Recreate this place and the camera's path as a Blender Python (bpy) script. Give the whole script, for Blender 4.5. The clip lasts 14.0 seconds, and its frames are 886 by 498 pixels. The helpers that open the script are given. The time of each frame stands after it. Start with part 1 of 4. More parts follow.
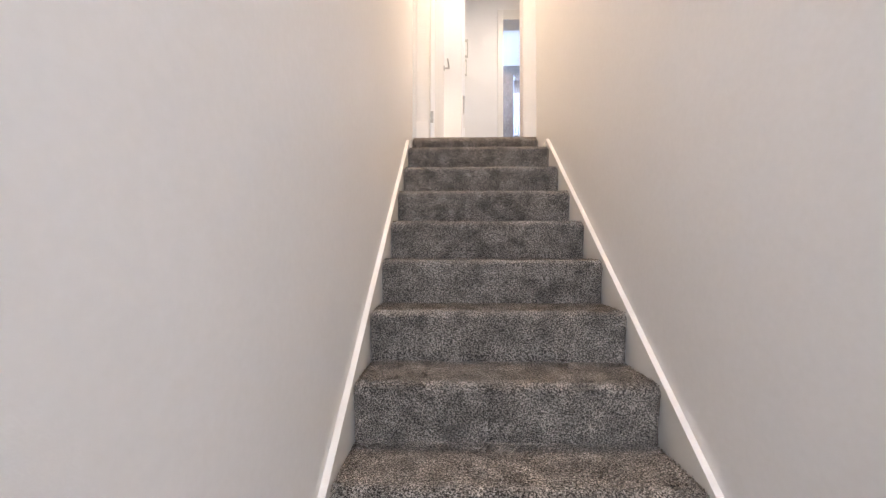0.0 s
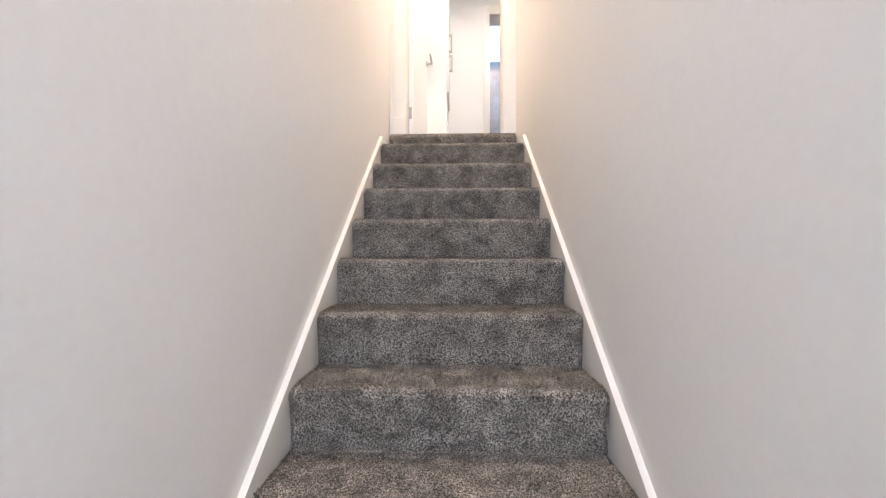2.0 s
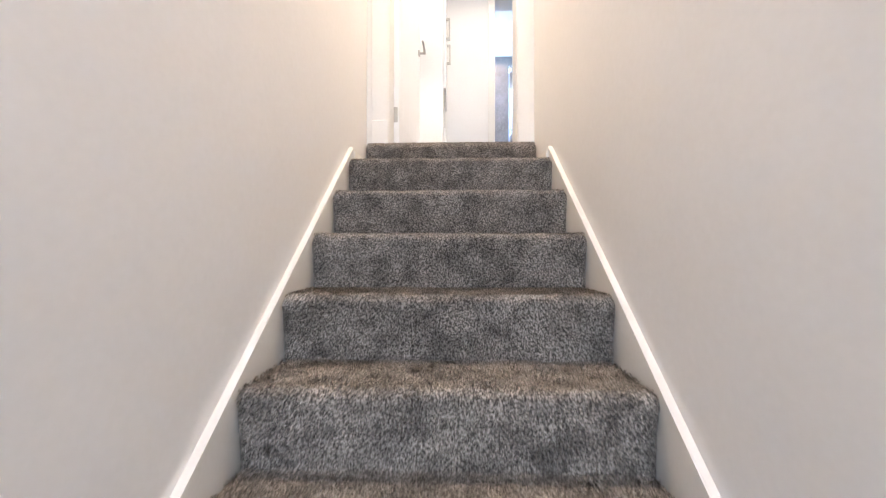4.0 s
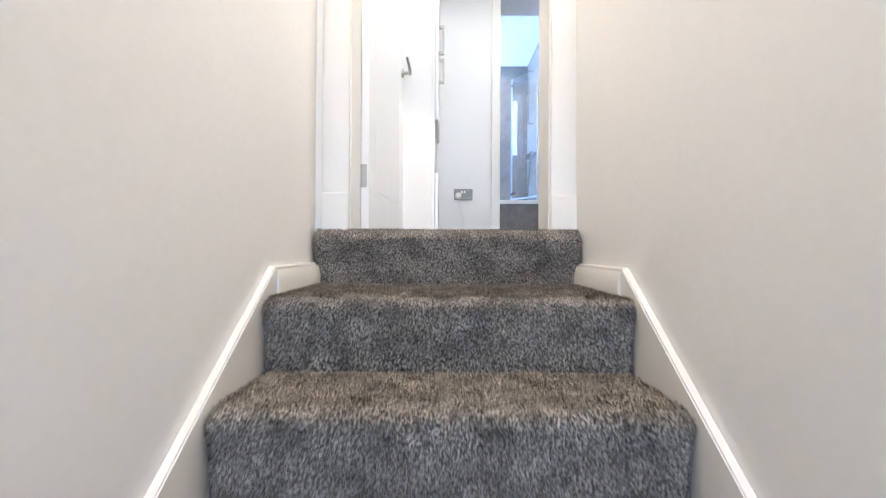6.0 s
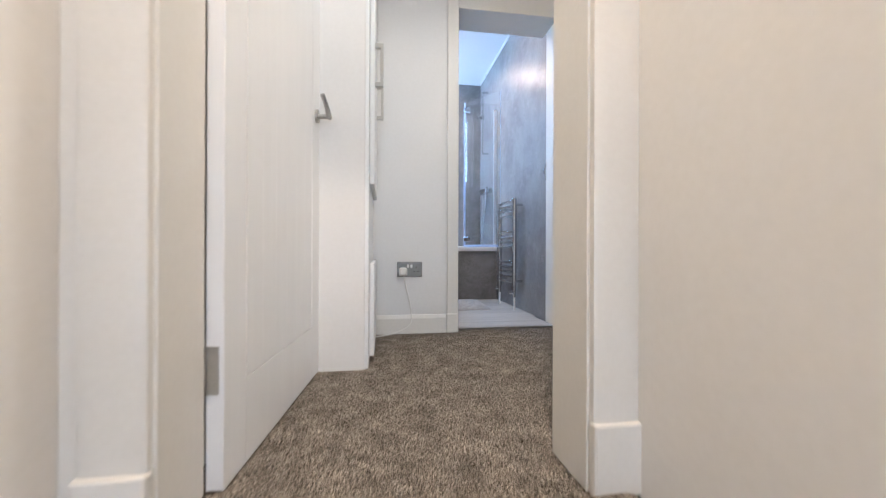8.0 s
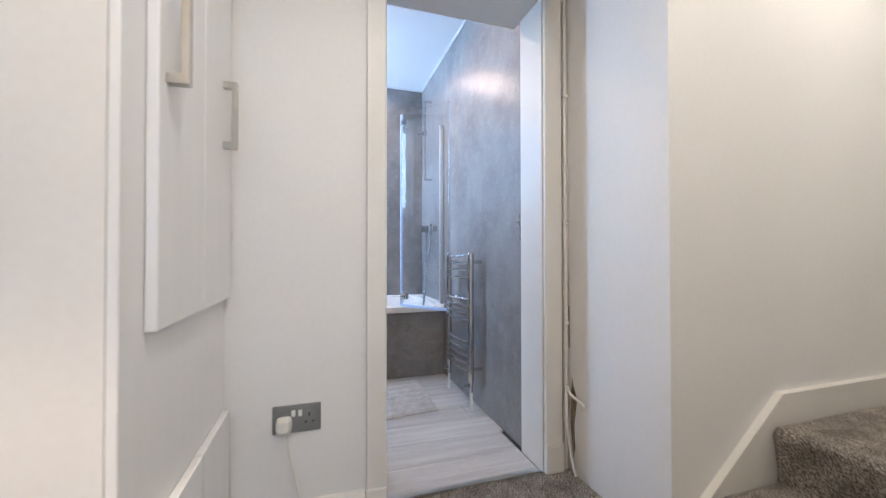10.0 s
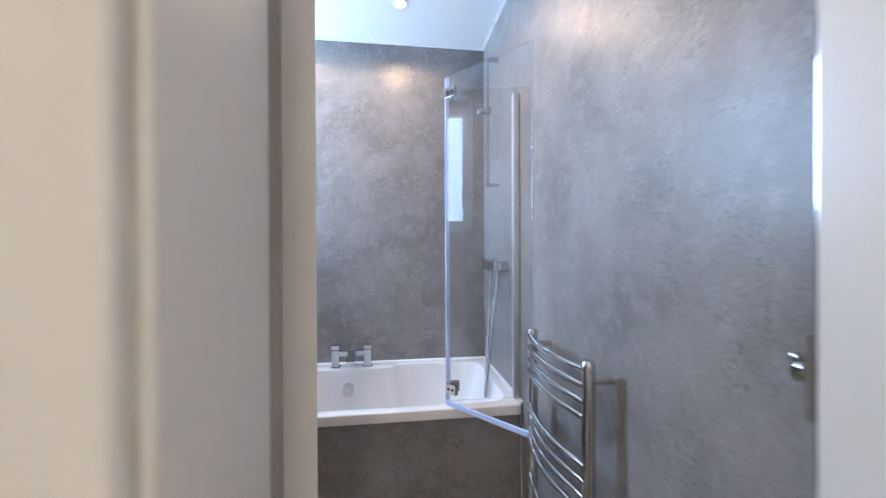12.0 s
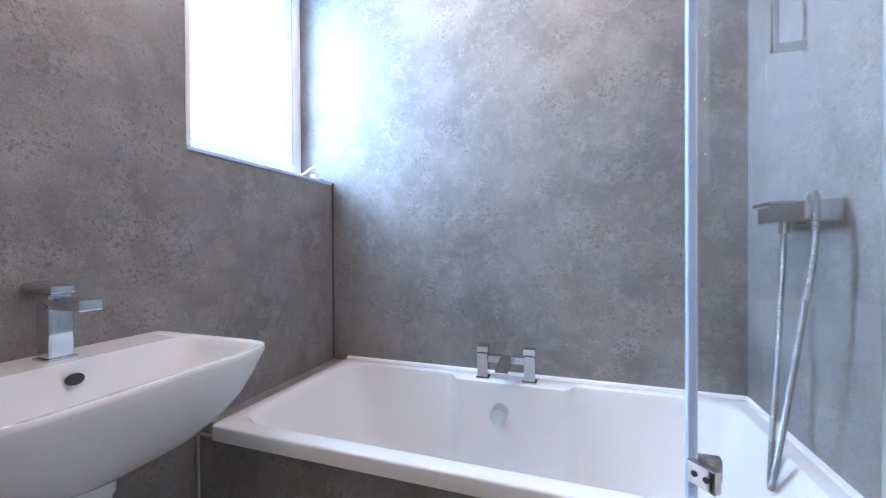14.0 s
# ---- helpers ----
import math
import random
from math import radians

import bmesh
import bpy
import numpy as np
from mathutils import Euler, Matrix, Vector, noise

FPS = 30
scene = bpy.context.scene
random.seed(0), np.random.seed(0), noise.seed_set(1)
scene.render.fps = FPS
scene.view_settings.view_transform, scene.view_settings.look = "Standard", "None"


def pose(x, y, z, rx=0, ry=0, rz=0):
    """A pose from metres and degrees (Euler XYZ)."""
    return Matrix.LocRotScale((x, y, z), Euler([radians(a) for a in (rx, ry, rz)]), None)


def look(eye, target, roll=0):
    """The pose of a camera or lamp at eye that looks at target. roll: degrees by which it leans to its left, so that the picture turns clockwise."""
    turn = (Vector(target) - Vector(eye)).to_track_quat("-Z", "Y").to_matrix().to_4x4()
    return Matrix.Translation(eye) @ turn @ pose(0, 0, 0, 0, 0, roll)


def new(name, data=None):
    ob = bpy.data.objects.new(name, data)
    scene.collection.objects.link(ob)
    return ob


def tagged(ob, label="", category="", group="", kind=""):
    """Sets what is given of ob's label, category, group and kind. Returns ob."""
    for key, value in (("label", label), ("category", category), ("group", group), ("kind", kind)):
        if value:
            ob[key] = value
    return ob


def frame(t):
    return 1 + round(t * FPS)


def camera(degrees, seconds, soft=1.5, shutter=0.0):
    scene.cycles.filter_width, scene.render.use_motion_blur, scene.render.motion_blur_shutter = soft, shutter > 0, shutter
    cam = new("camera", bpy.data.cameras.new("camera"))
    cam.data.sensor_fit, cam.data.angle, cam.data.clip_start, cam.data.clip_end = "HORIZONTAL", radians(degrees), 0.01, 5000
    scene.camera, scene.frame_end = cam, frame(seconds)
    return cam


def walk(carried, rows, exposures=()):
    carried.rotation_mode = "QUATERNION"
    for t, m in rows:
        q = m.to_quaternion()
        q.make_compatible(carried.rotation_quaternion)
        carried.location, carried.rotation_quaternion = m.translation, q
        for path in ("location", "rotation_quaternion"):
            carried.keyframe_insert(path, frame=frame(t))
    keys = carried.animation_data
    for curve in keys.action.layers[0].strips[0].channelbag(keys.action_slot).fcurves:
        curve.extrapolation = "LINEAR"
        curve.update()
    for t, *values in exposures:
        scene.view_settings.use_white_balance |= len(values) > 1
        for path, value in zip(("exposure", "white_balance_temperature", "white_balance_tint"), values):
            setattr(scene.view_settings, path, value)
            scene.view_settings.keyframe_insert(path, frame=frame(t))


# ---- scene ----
cam = camera(98.3, 14.0, soft=1.2, shutter=0.4)
# seconds, stops, white balance
EXPOSURES = [
    (0.0, 0.48, 6450, 18),
    (2.0, 0.68, 6200, 16),
    (4.5, 0.76, 5900, 14),
    (6.5, 0.5, 5250, 8),
    (7.5, 0.2, 5250, 9),
    (8.2, -0.02, 5750, 11),
    (10.5, -0.06, 5900, 12),
    (11.5, -0.25, 6400, 12),
    (12.5, -0.25, 6200, 15),
    (14.0, -0.02, 6050, 12),
]
PATH = [
    (0, (-0.163, -3.055, -0.936), (-0.223, -1.056, -0.911), 0.1),
    (0.5, (-0.115, -3.054, -0.931), (-0.179, -1.055, -0.914), 0.0),
    (1, (-0.063, -3.048, -0.935), (-0.129, -1.049, -0.918), 0.1),
    (1.5, (-0.01, -3.036, -0.937), (-0.081, -1.037, -0.92), 0.0),
    (2, (0.028, -2.989, -0.932), (-0.041, -0.99, -0.916), 0.0),
    (4.5, (0.021, -2.023, -0.516), (-0.029, -0.024, -0.502), 0.1),
    (5, (0.015, -1.833, -0.375), (-0.023, 0.167, -0.357), 0.2),
    (5.5, (-0.01, -1.613, -0.226), (-0.041, 0.387, -0.214), 0.1),
    (6, (-0.015, -1.399, -0.068), (-0.017, 0.601, -0.062), 0.3),
    (6.5, (-0.037, -1.189, 0.091), (0.003, 0.81, 0.095), 0.6),
    (7, (-0.03, -0.993, 0.219), (0.118, 1.002, 0.229), 0.5),
    (7.5, (-0.029, -0.801, 0.364), (0.187, 1.187, 0.367), 0.5),
    (8, (-0.012, -0.602, 0.503), (0.295, 1.375, 0.505), 0.2),
    (8.2, (0.006, -0.52, 0.557), (0.352, 1.45, 0.558), 0.1),
    (9.25, (0.125, 0.0, 0.815), (0.62, 1.92, 0.825), 0.0),
    (10.3, (0.248, 0.49, 0.989), (0.892, 2.383, 1.013), -0.2),
    (10.5, (0.268, 0.602, 1.043), (0.929, 2.49, 1.052), -0.2),
    (11, (0.359, 0.892, 1.145), (1.032, 2.775, 1.141), 0.1),
    (11.5, (0.452, 1.187, 1.218), (0.989, 3.114, 1.213), -0.1),
    (12, (0.549, 1.505, 1.231), (0.818, 3.487, 1.221), -0.2),
    (12.5, (0.604, 1.797, 1.183), (0.538, 3.796, 1.174), -0.3),
    (13, (0.606, 2.034, 1.139), (0.244, 4.001, 1.129), -0.1),
    (13.5, (0.588, 2.193, 1.099), (0.053, 4.121, 1.088), -0.2),
    (14, (0.575, 2.299, 1.057), (-0.075, 4.191, 1.042), -0.3),
]
walk(cam, [(t, look(eye, target, roll)) for t, eye, target, roll in PATH], EXPOSURES)

# ---- world and light ----
world = bpy.data.worlds.new("world")
scene.world = world
world.use_nodes = True
wn = world.node_tree.nodes
sky = wn.new("ShaderNodeTexSky")
sky.sky_type = 'NISHITA'
sky.sun_disc = False
sky.sun_elevation = radians(40)
sky.sun_rotation = radians(200)
wn["Background"].inputs[1].default_value = 0.12
world.node_tree.links.new(sky.outputs[0], wn["Background"].inputs[0])


def area(name, m, sx, sy, watts, colour):
    d = bpy.data.lights.new(name, 'AREA')
    d.shape, d.size, d.size_y, d.energy, d.color = 'RECTANGLE', sx, sy, watts, colour
    o = new(name, d)
    o.matrix_world = m
    return o


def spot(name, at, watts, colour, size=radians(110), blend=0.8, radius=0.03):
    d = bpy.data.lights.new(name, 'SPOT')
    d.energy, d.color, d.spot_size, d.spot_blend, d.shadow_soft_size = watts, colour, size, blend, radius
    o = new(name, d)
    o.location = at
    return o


WARM = (1.0, 0.75, 0.49)
SOFTWARM = (1.0, 0.88, 0.71)
SPOTC = (1.0, 0.70, 0.44)
COOL = (0.47, 0.70, 1.0)
HALLDAY = (0.72, 0.85, 1.0)
sun = bpy.data.lights.new("sun", 'SUN')
sun.energy, sun.angle, sun.color = 2.0, radians(2), (1.0, 0.95, 0.88)
sun_ob = new("sun", sun)
sun_ob.rotation_euler = (radians(50), 0, radians(-20))
# daylight: bathroom window, then unseen front door and the window over it, both added
area("window_daylight", look((-0.93, 3.5, 1.90), (1.0, 3.3, 1.6)), 1.0, 1.3, 150, COOL)
area("front_door_daylight", look((0.0, -5.35, -1.2), (0, 0, -0.9)), 0.9, 1.9, 7, HALLDAY)
area("stair_window_daylight", look((0.0, -5.33, 1.05), (0, -1.6, -1.0)), 0.8, 1.7, 40, HALLDAY)
# unseen: stair lamp assumed from the warm glow, other two added as fill
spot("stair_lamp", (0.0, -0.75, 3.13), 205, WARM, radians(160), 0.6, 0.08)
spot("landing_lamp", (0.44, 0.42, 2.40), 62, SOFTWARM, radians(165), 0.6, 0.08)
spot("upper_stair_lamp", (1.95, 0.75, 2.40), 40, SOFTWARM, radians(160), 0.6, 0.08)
# bathroom ceiling downlights
DOWNLIGHTS = ((-0.02, 3.50), (0.60, 3.48), (0.62, 2.50), (0.05, 2.50))
for dx, dy in DOWNLIGHTS:
    spot("downlight_lamp", (dx, dy, 2.468), 18, SPOTC, radians(158), 0.3, 0.03)


# ---- materials ----
def mat(name, c1, c2=None, rough=0.5, metal=0.0, scale=8.0, fine=120.0, bump=0.0, bump_scale=200.0, rand=0.0, stretch=(1, 1, 1), spread=(0.35, 0.65), clear=0.0):
    """Two colours mixed by noise at two scales, with relief."""
    m = bpy.data.materials.new(name)
    m.use_nodes = True
    nt = m.node_tree
    n, l = nt.nodes, nt.links
    b = n["Principled BSDF"]
    b.inputs["Roughness"].default_value = rough
    b.inputs["Metallic"].default_value = metal
    if clear:
        b.inputs["Coat Weight"].default_value = clear
        b.inputs["Coat Roughness"].default_value = 0.05
    tc = n.new("ShaderNodeTexCoord")
    mp = n.new("ShaderNodeMapping")
    mp.inputs["Scale"].default_value = stretch
    l.new(tc.outputs["Object"], mp.inputs["Vector"])
    a = n.new("ShaderNodeTexNoise")
    a.inputs["Scale"].default_value = scale
    a.inputs["Detail"].default_value = 6
    l.new(mp.outputs[0], a.inputs["Vector"])
    f = n.new("ShaderNodeTexNoise")
    f.inputs["Scale"].default_value = fine
    f.inputs["Detail"].default_value = 3
    l.new(mp.outputs[0], f.inputs["Vector"])
    mix = n.new("ShaderNodeMix")
    mix.data_type = 'FLOAT'
    mix.inputs[0].default_value = 0.4
    l.new(a.outputs[0], mix.inputs[2])
    l.new(f.outputs[0], mix.inputs[3])
    r = n.new("ShaderNodeValToRGB")
    r.color_ramp.elements[0].position, r.color_ramp.elements[1].position = spread
    r.color_ramp.elements[0].color = (*c1, 1)
    r.color_ramp.elements[1].color = (*(c2 or c1), 1)
    l.new(mix.outputs[0], r.inputs[0])
    col = r.outputs[0]
    if rand:
        oi = n.new("ShaderNodeObjectInfo")
        mr = n.new("ShaderNodeMapRange")
        mr.inputs[3].default_value, mr.inputs[4].default_value = 1 - rand, 1 + rand
        l.new(oi.outputs["Random"], mr.inputs[0])
        mm = n.new("ShaderNodeVectorMath")
        mm.operation = 'SCALE'
        l.new(col, mm.inputs[0])
        l.new(mr.outputs[0], mm.inputs["Scale"])
        col = mm.outputs[0]
    l.new(col, b.inputs["Base Color"])
    rr = n.new("ShaderNodeMapRange")
    rr.inputs[3].default_value, rr.inputs[4].default_value = rough * 0.85, min(1, rough * 1.15)
    l.new(a.outputs[0], rr.inputs[0])
    l.new(rr.outputs[0], b.inputs["Roughness"])
    if bump:
        bn = n.new("ShaderNodeTexNoise")
        bn.inputs["Scale"].default_value = bump_scale
        bn.inputs["Detail"].default_value = 4
        l.new(mp.outputs[0], bn.inputs["Vector"])
        bp = n.new("ShaderNodeBump")
        bp.inputs["Strength"].default_value = bump
        bp.inputs["Distance"].default_value = 0.004
        l.new(bn.outputs[0], bp.inputs["Height"])
        l.new(bp.outputs[0], b.inputs["Normal"])
    return m


def concrete_mat():
    """Stone-effect wall panel: mottled grey with pale scuffs and dark pits under a satin skin."""
    m = bpy.data.materials.new("stone_effect_panel")
    m.use_nodes = True
    nt = m.node_tree
    n, l = nt.nodes, nt.links
    b = n["Principled BSDF"]
    tc = n.new("ShaderNodeTexCoord")

    def nz(scale, detail, rough=0.6, dist=0.0):
        x = n.new("ShaderNodeTexNoise")
        x.inputs["Scale"].default_value = scale
        x.inputs["Detail"].default_value = detail
        x.inputs["Roughness"].default_value = rough
        x.inputs["Distortion"].default_value = dist
        l.new(tc.outputs["Object"], x.inputs["Vector"])
        return x

    def ramp(src, p0, c0, p1, c1):
        x = n.new("ShaderNodeValToRGB")
        x.color_ramp.elements[0].position, x.color_ramp.elements[1].position = p0, p1
        x.color_ramp.elements[0].color, x.color_ramp.elements[1].color = (*c0, 1), (*c1, 1)
        l.new(src, x.inputs[0])
        return x.outputs[0]

    def mix(fac, a, b2, kind='MIX'):
        x = n.new("ShaderNodeMix")
        x.data_type, x.blend_type = 'RGBA', kind
        l.new(fac, x.inputs[0])
        l.new(a, x.inputs[6])
        if isinstance(b2, tuple):
            x.inputs[7].default_value = (*b2, 1)
        else:
            l.new(b2, x.inputs[7])
        return x.outputs[2]
    big, mid, pits, patch, grit = nz(3.0, 9, 0.64, 0.4), nz(14, 12, 0.72, 0.2), nz(84, 8, 0.76), nz(7, 8, 0.68), nz(330, 3)
    base = ramp(big.outputs[0], 0.37, (0.166, 0.153, 0.148), 0.63, (0.260, 0.245, 0.238))
    scuff = ramp(mid.outputs[0], 0.48, (0, 0, 0), 0.66, (0.62, 0.62, 0.62))
    c = mix(scuff, base, (0.325, 0.308, 0.300))
    fleck = ramp(pits.outputs[0], 0.52, (0, 0, 0), 0.60, (0.72, 0.70, 0.68))
    where = ramp(patch.outputs[0], 0.46, (0.08, 0.08, 0.08), 0.60, (1, 1, 1))
    both = n.new("ShaderNodeMath")
    both.operation = 'MULTIPLY'
    l.new(fleck, both.inputs[0])
    l.new(where, both.inputs[1])
    c = mix(both.outputs[0], c, (0.092, 0.084, 0.078))
    g = ramp(grit.outputs[0], 0.38, (0.84, 0.84, 0.84), 0.62, (1.13, 1.13, 1.13))
    one = n.new("ShaderNodeValue")
    one.outputs[0].default_value = 1.0
    c = mix(one.outputs[0], c, g, 'MULTIPLY')
    l.new(c, b.inputs["Base Color"])
    b.inputs["Roughness"].default_value = 0.36
    rr = n.new("ShaderNodeMapRange")
    rr.inputs[3].default_value, rr.inputs[4].default_value = 0.32, 0.43
    l.new(mid.outputs[0], rr.inputs[0])
    l.new(rr.outputs[0], b.inputs["Roughness"])
    bp = n.new("ShaderNodeBump")
    bp.inputs["Strength"].default_value, bp.inputs["Distance"].default_value = 0.10, 0.002
    l.new(mid.outputs[0], bp.inputs["Height"])
    l.new(bp.outputs[0], b.inputs["Normal"])
    return m


def carpet_mat():
    """Dark brown-grey twist-pile carpet: speckled tufts, shade between them and shading of brushed patches in the
    colour.
    """
    m = bpy.data.materials.new("twist_pile_carpet")
    m.use_nodes = True
    nt = m.node_tree
    n, l = nt.nodes, nt.links
    b = n["Principled BSDF"]
    b.inputs["Roughness"].default_value = 1.0
    b.inputs["Sheen Weight"].default_value = 0.3
    b.inputs["Sheen Roughness"].default_value = 0.45
    b.inputs["Sheen Tint"].default_value = (1.0, 0.90, 0.78, 1)
    b.inputs["Specular IOR Level"].default_value = 0.1
    tc = n.new("ShaderNodeTexCoord")
    sp = n.new("ShaderNodeTexNoise")
    sp.inputs["Scale"].default_value, sp.inputs["Detail"].default_value = 205, 3
    sp.inputs["Roughness"].default_value = 0.7
    v = n.new("ShaderNodeTexVoronoi")
    v.inputs["Scale"].default_value = 300
    pt = n.new("ShaderNodeTexNoise")
    pt.inputs["Scale"].default_value, pt.inputs["Detail"].default_value = 13, 5
    for x in (sp, v, pt):
        l.new(tc.outputs["Object"], x.inputs["Vector"])
    r = n.new("ShaderNodeValToRGB")
    e = r.color_ramp.elements
    # darkest speckles also paint the shade between tufts
    e[0].position, e[0].color = 0.43, (0.045, 0.039, 0.034, 1)
    e[1].position, e[1].color = 0.585, (0.50, 0.44, 0.385, 1)
    k = e.new(0.5)
    k.color = (0.19, 0.163, 0.136, 1)
    l.new(sp.outputs[0], r.inputs[0])
    # tone patches paint the shading of brushed pile
    pr = n.new("ShaderNodeMapRange")
    pr.inputs[1].default_value, pr.inputs[2].default_value = 0.35, 0.65
    pr.inputs[3].default_value, pr.inputs[4].default_value = 0.70, 1.50
    l.new(pt.outputs[0], pr.inputs[0])
    mm = n.new("ShaderNodeVectorMath")
    mm.operation = 'SCALE'
    l.new(r.outputs[0], mm.inputs[0])
    l.new(pr.outputs[0], mm.inputs["Scale"])
    l.new(mm.outputs[0], b.inputs["Base Color"])
    ad = n.new("ShaderNodeMath")
    ad.operation = 'SUBTRACT'
    l.new(sp.outputs[0], ad.inputs[0])
    l.new(v.outputs[0], ad.inputs[1])
    bp = n.new("ShaderNodeBump")
    bp.inputs["Strength"].default_value, bp.inputs["Distance"].default_value = 0.9, 0.006
    l.new(ad.outputs[0], bp.inputs["Height"])
    l.new(bp.outputs[0], b.inputs["Normal"])
    return m


def glass_mat(name, tint, rough=0.0):
    m = bpy.data.materials.new(name)
    m.use_nodes = True
    b = m.node_tree.nodes["Principled BSDF"]
    b.inputs["Base Color"].default_value = (*tint, 1)
    b.inputs["Roughness"].default_value = rough
    b.inputs["Transmission Weight"].default_value = 1.0
    b.inputs["IOR"].default_value = 1.45
    return m


def glow_mat(name, colour, strength):
    m = bpy.data.materials.new(name)
    m.use_nodes = True
    b = m.node_tree.nodes["Principled BSDF"]
    b.inputs["Emission Color"].default_value = (*colour, 1)
    b.inputs["Emission Strength"].default_value = strength
    return m


PAINT = mat("matt_wall_paint", (0.76, 0.745, 0.72), (0.80, 0.785, 0.765), 0.6, scale=1.7, fine=60, bump=0.05, bump_scale=260)
GLOSS = mat("satin_white_woodwork", (0.715, 0.69, 0.64), (0.755, 0.73, 0.685), 0.42, scale=3, fine=90, bump=0.03, bump_scale=90)
DOORW = mat("white_door_paint", (0.80, 0.80, 0.80), (0.84, 0.84, 0.84), 0.35, scale=4, fine=160, bump=0.06, bump_scale=60, stretch=(6, 6, 0.4))
CEIL = mat("ceiling_paint", (0.82, 0.82, 0.82), (0.85, 0.85, 0.85), 0.7, scale=2, fine=80)
CARPET = carpet_mat()
STONE = concrete_mat()
CHROME = mat("chrome", (0.60, 0.61, 0.62), (0.68, 0.69, 0.70), 0.07, 1.0, scale=20)
BRUSHED = mat("brushed_steel", (0.44, 0.425, 0.40), (0.54, 0.525, 0.49), 0.33, 1.0, scale=14, fine=300)
HOSE = mat("ribbed_steel", (0.50, 0.50, 0.51), (0.60, 0.60, 0.61), 0.25, 1.0, scale=20)
SATIN = mat("satin_aluminium", (0.70, 0.70, 0.71), (0.78, 0.78, 0.79), 0.38, 1.0, scale=16, fine=240)
GUNMETAL = mat("dark_brushed_steel", (0.22, 0.215, 0.205), (0.30, 0.29, 0.275), 0.5, 0.7, scale=14, fine=300)
CERAMIC = mat("white_glazed_ceramic", (0.77, 0.755, 0.745), (0.80, 0.785, 0.775), 0.08, scale=3)
ACRYLIC = mat("white_bath_acrylic", (0.76, 0.74, 0.73), (0.79, 0.77, 0.76), 0.14, scale=3)
UPVC = mat("white_upvc", (0.82, 0.82, 0.82), (0.85, 0.85, 0.85), 0.28, scale=4)
PLASTIC = mat("white_plastic", (0.78, 0.77, 0.74), (0.82, 0.81, 0.78), 0.4, scale=9)
# for dark parts, and painted as shade in holes and gaps
DARK = mat("dark_parts_and_gap_shade", (0.02, 0.02, 0.02), (0.035, 0.034, 0.033), 0.6)
LAMINATE = mat("grey_oak_laminate", (0.36, 0.335, 0.31), (0.56, 0.535, 0.505), 0.38, scale=3.2, fine=34, bump=0.08, bump_scale=60, rand=0.13, stretch=(0.6, 9, 6))
TOWEL = mat("cream_cotton", (0.36, 0.335, 0.31), (0.50, 0.475, 0.445), 0.95, scale=30, fine=260, bump=0.6, bump_scale=420)
GLASS = glass_mat("clear_glass", (0.97, 0.99, 1.0))
FROST = glass_mat("obscured_window_glass", (0.97, 0.99, 1.0), 0.12)
SEAL = mat("clear_pvc_seal", (0.42, 0.52, 0.74), (0.50, 0.60, 0.80), 0.2, scale=12)
BULB = glow_mat("lamp_face", (1.0, 0.86, 0.66), 14.0)
TRIMDK = mat("dark_joint_trim", (0.055, 0.055, 0.06), (0.075, 0.075, 0.08), 0.45)
PLASTER = mat("broken_plaster", (0.13, 0.09, 0.06), (0.36, 0.29, 0.21), 0.95, scale=40, fine=200, bump=0.8, bump_scale=120)
PLUGW = mat("plug_white", (0.72, 0.70, 0.65), (0.77, 0.75, 0.70), 0.45)


# ---- mesh helpers ----
def mesh_ob(name, bm, material, parent=None, smooth=False):
    me = bpy.data.meshes.new(name)
    bmesh.ops.recalc_face_normals(bm, faces=bm.faces)
    bm.to_mesh(me)
    crisp = [i for i, e in enumerate(bm.edges) if not e.smooth]
    bm.free()
    me.materials.append(material)
    if smooth:
        for p in me.polygons:
            p.use_smooth = True
        me.set_sharp_from_angle(angle=radians(38))
        for i in crisp:
            me.edges[i].use_edge_sharp = True
    o = new(name, me)
    if parent:
        o.parent = parent
    return o


def part(name, bm, material, parent, label="", smooth=True):
    o = mesh_ob(name, bm, material, parent, smooth)
    if label:
        tagged(o, label)
    return o


def empty(name, label, category, group="", kind=""):
    return tagged(new(name), label, category, group, kind)


def add_box(bm, x0, x1, y0, y1, z0, z1, bevel=0.0, seg=2, m=None):
    g = bmesh.ops.create_cube(bm, size=1.0)
    vs = g["verts"]
    for v in vs:
        v.co = Vector(((x0 + x1) / 2 + v.co.x * (x1 - x0), (y0 + y1) / 2 + v.co.y * (y1 - y0), (z0 + z1) / 2 + v.co.z * (z1 - z0)))
    if bevel:
        es = list({e for v in vs for e in v.link_edges})
        r = bmesh.ops.bevel(bm, geom=es, offset=bevel, segments=seg, affect='EDGES', profile=0.5)
        vs = list({v for f in r["faces"] for v in f.verts} | {v for v in vs if v.is_valid})
        for e in {e for v in vs for e in v.link_edges}:
            e.smooth = False
    if m is not None:
        for v in vs:
            v.co = m @ v.co
    return vs


def box(*a, **k):
    bm = bmesh.new()
    add_box(bm, *a, **k)
    return bm


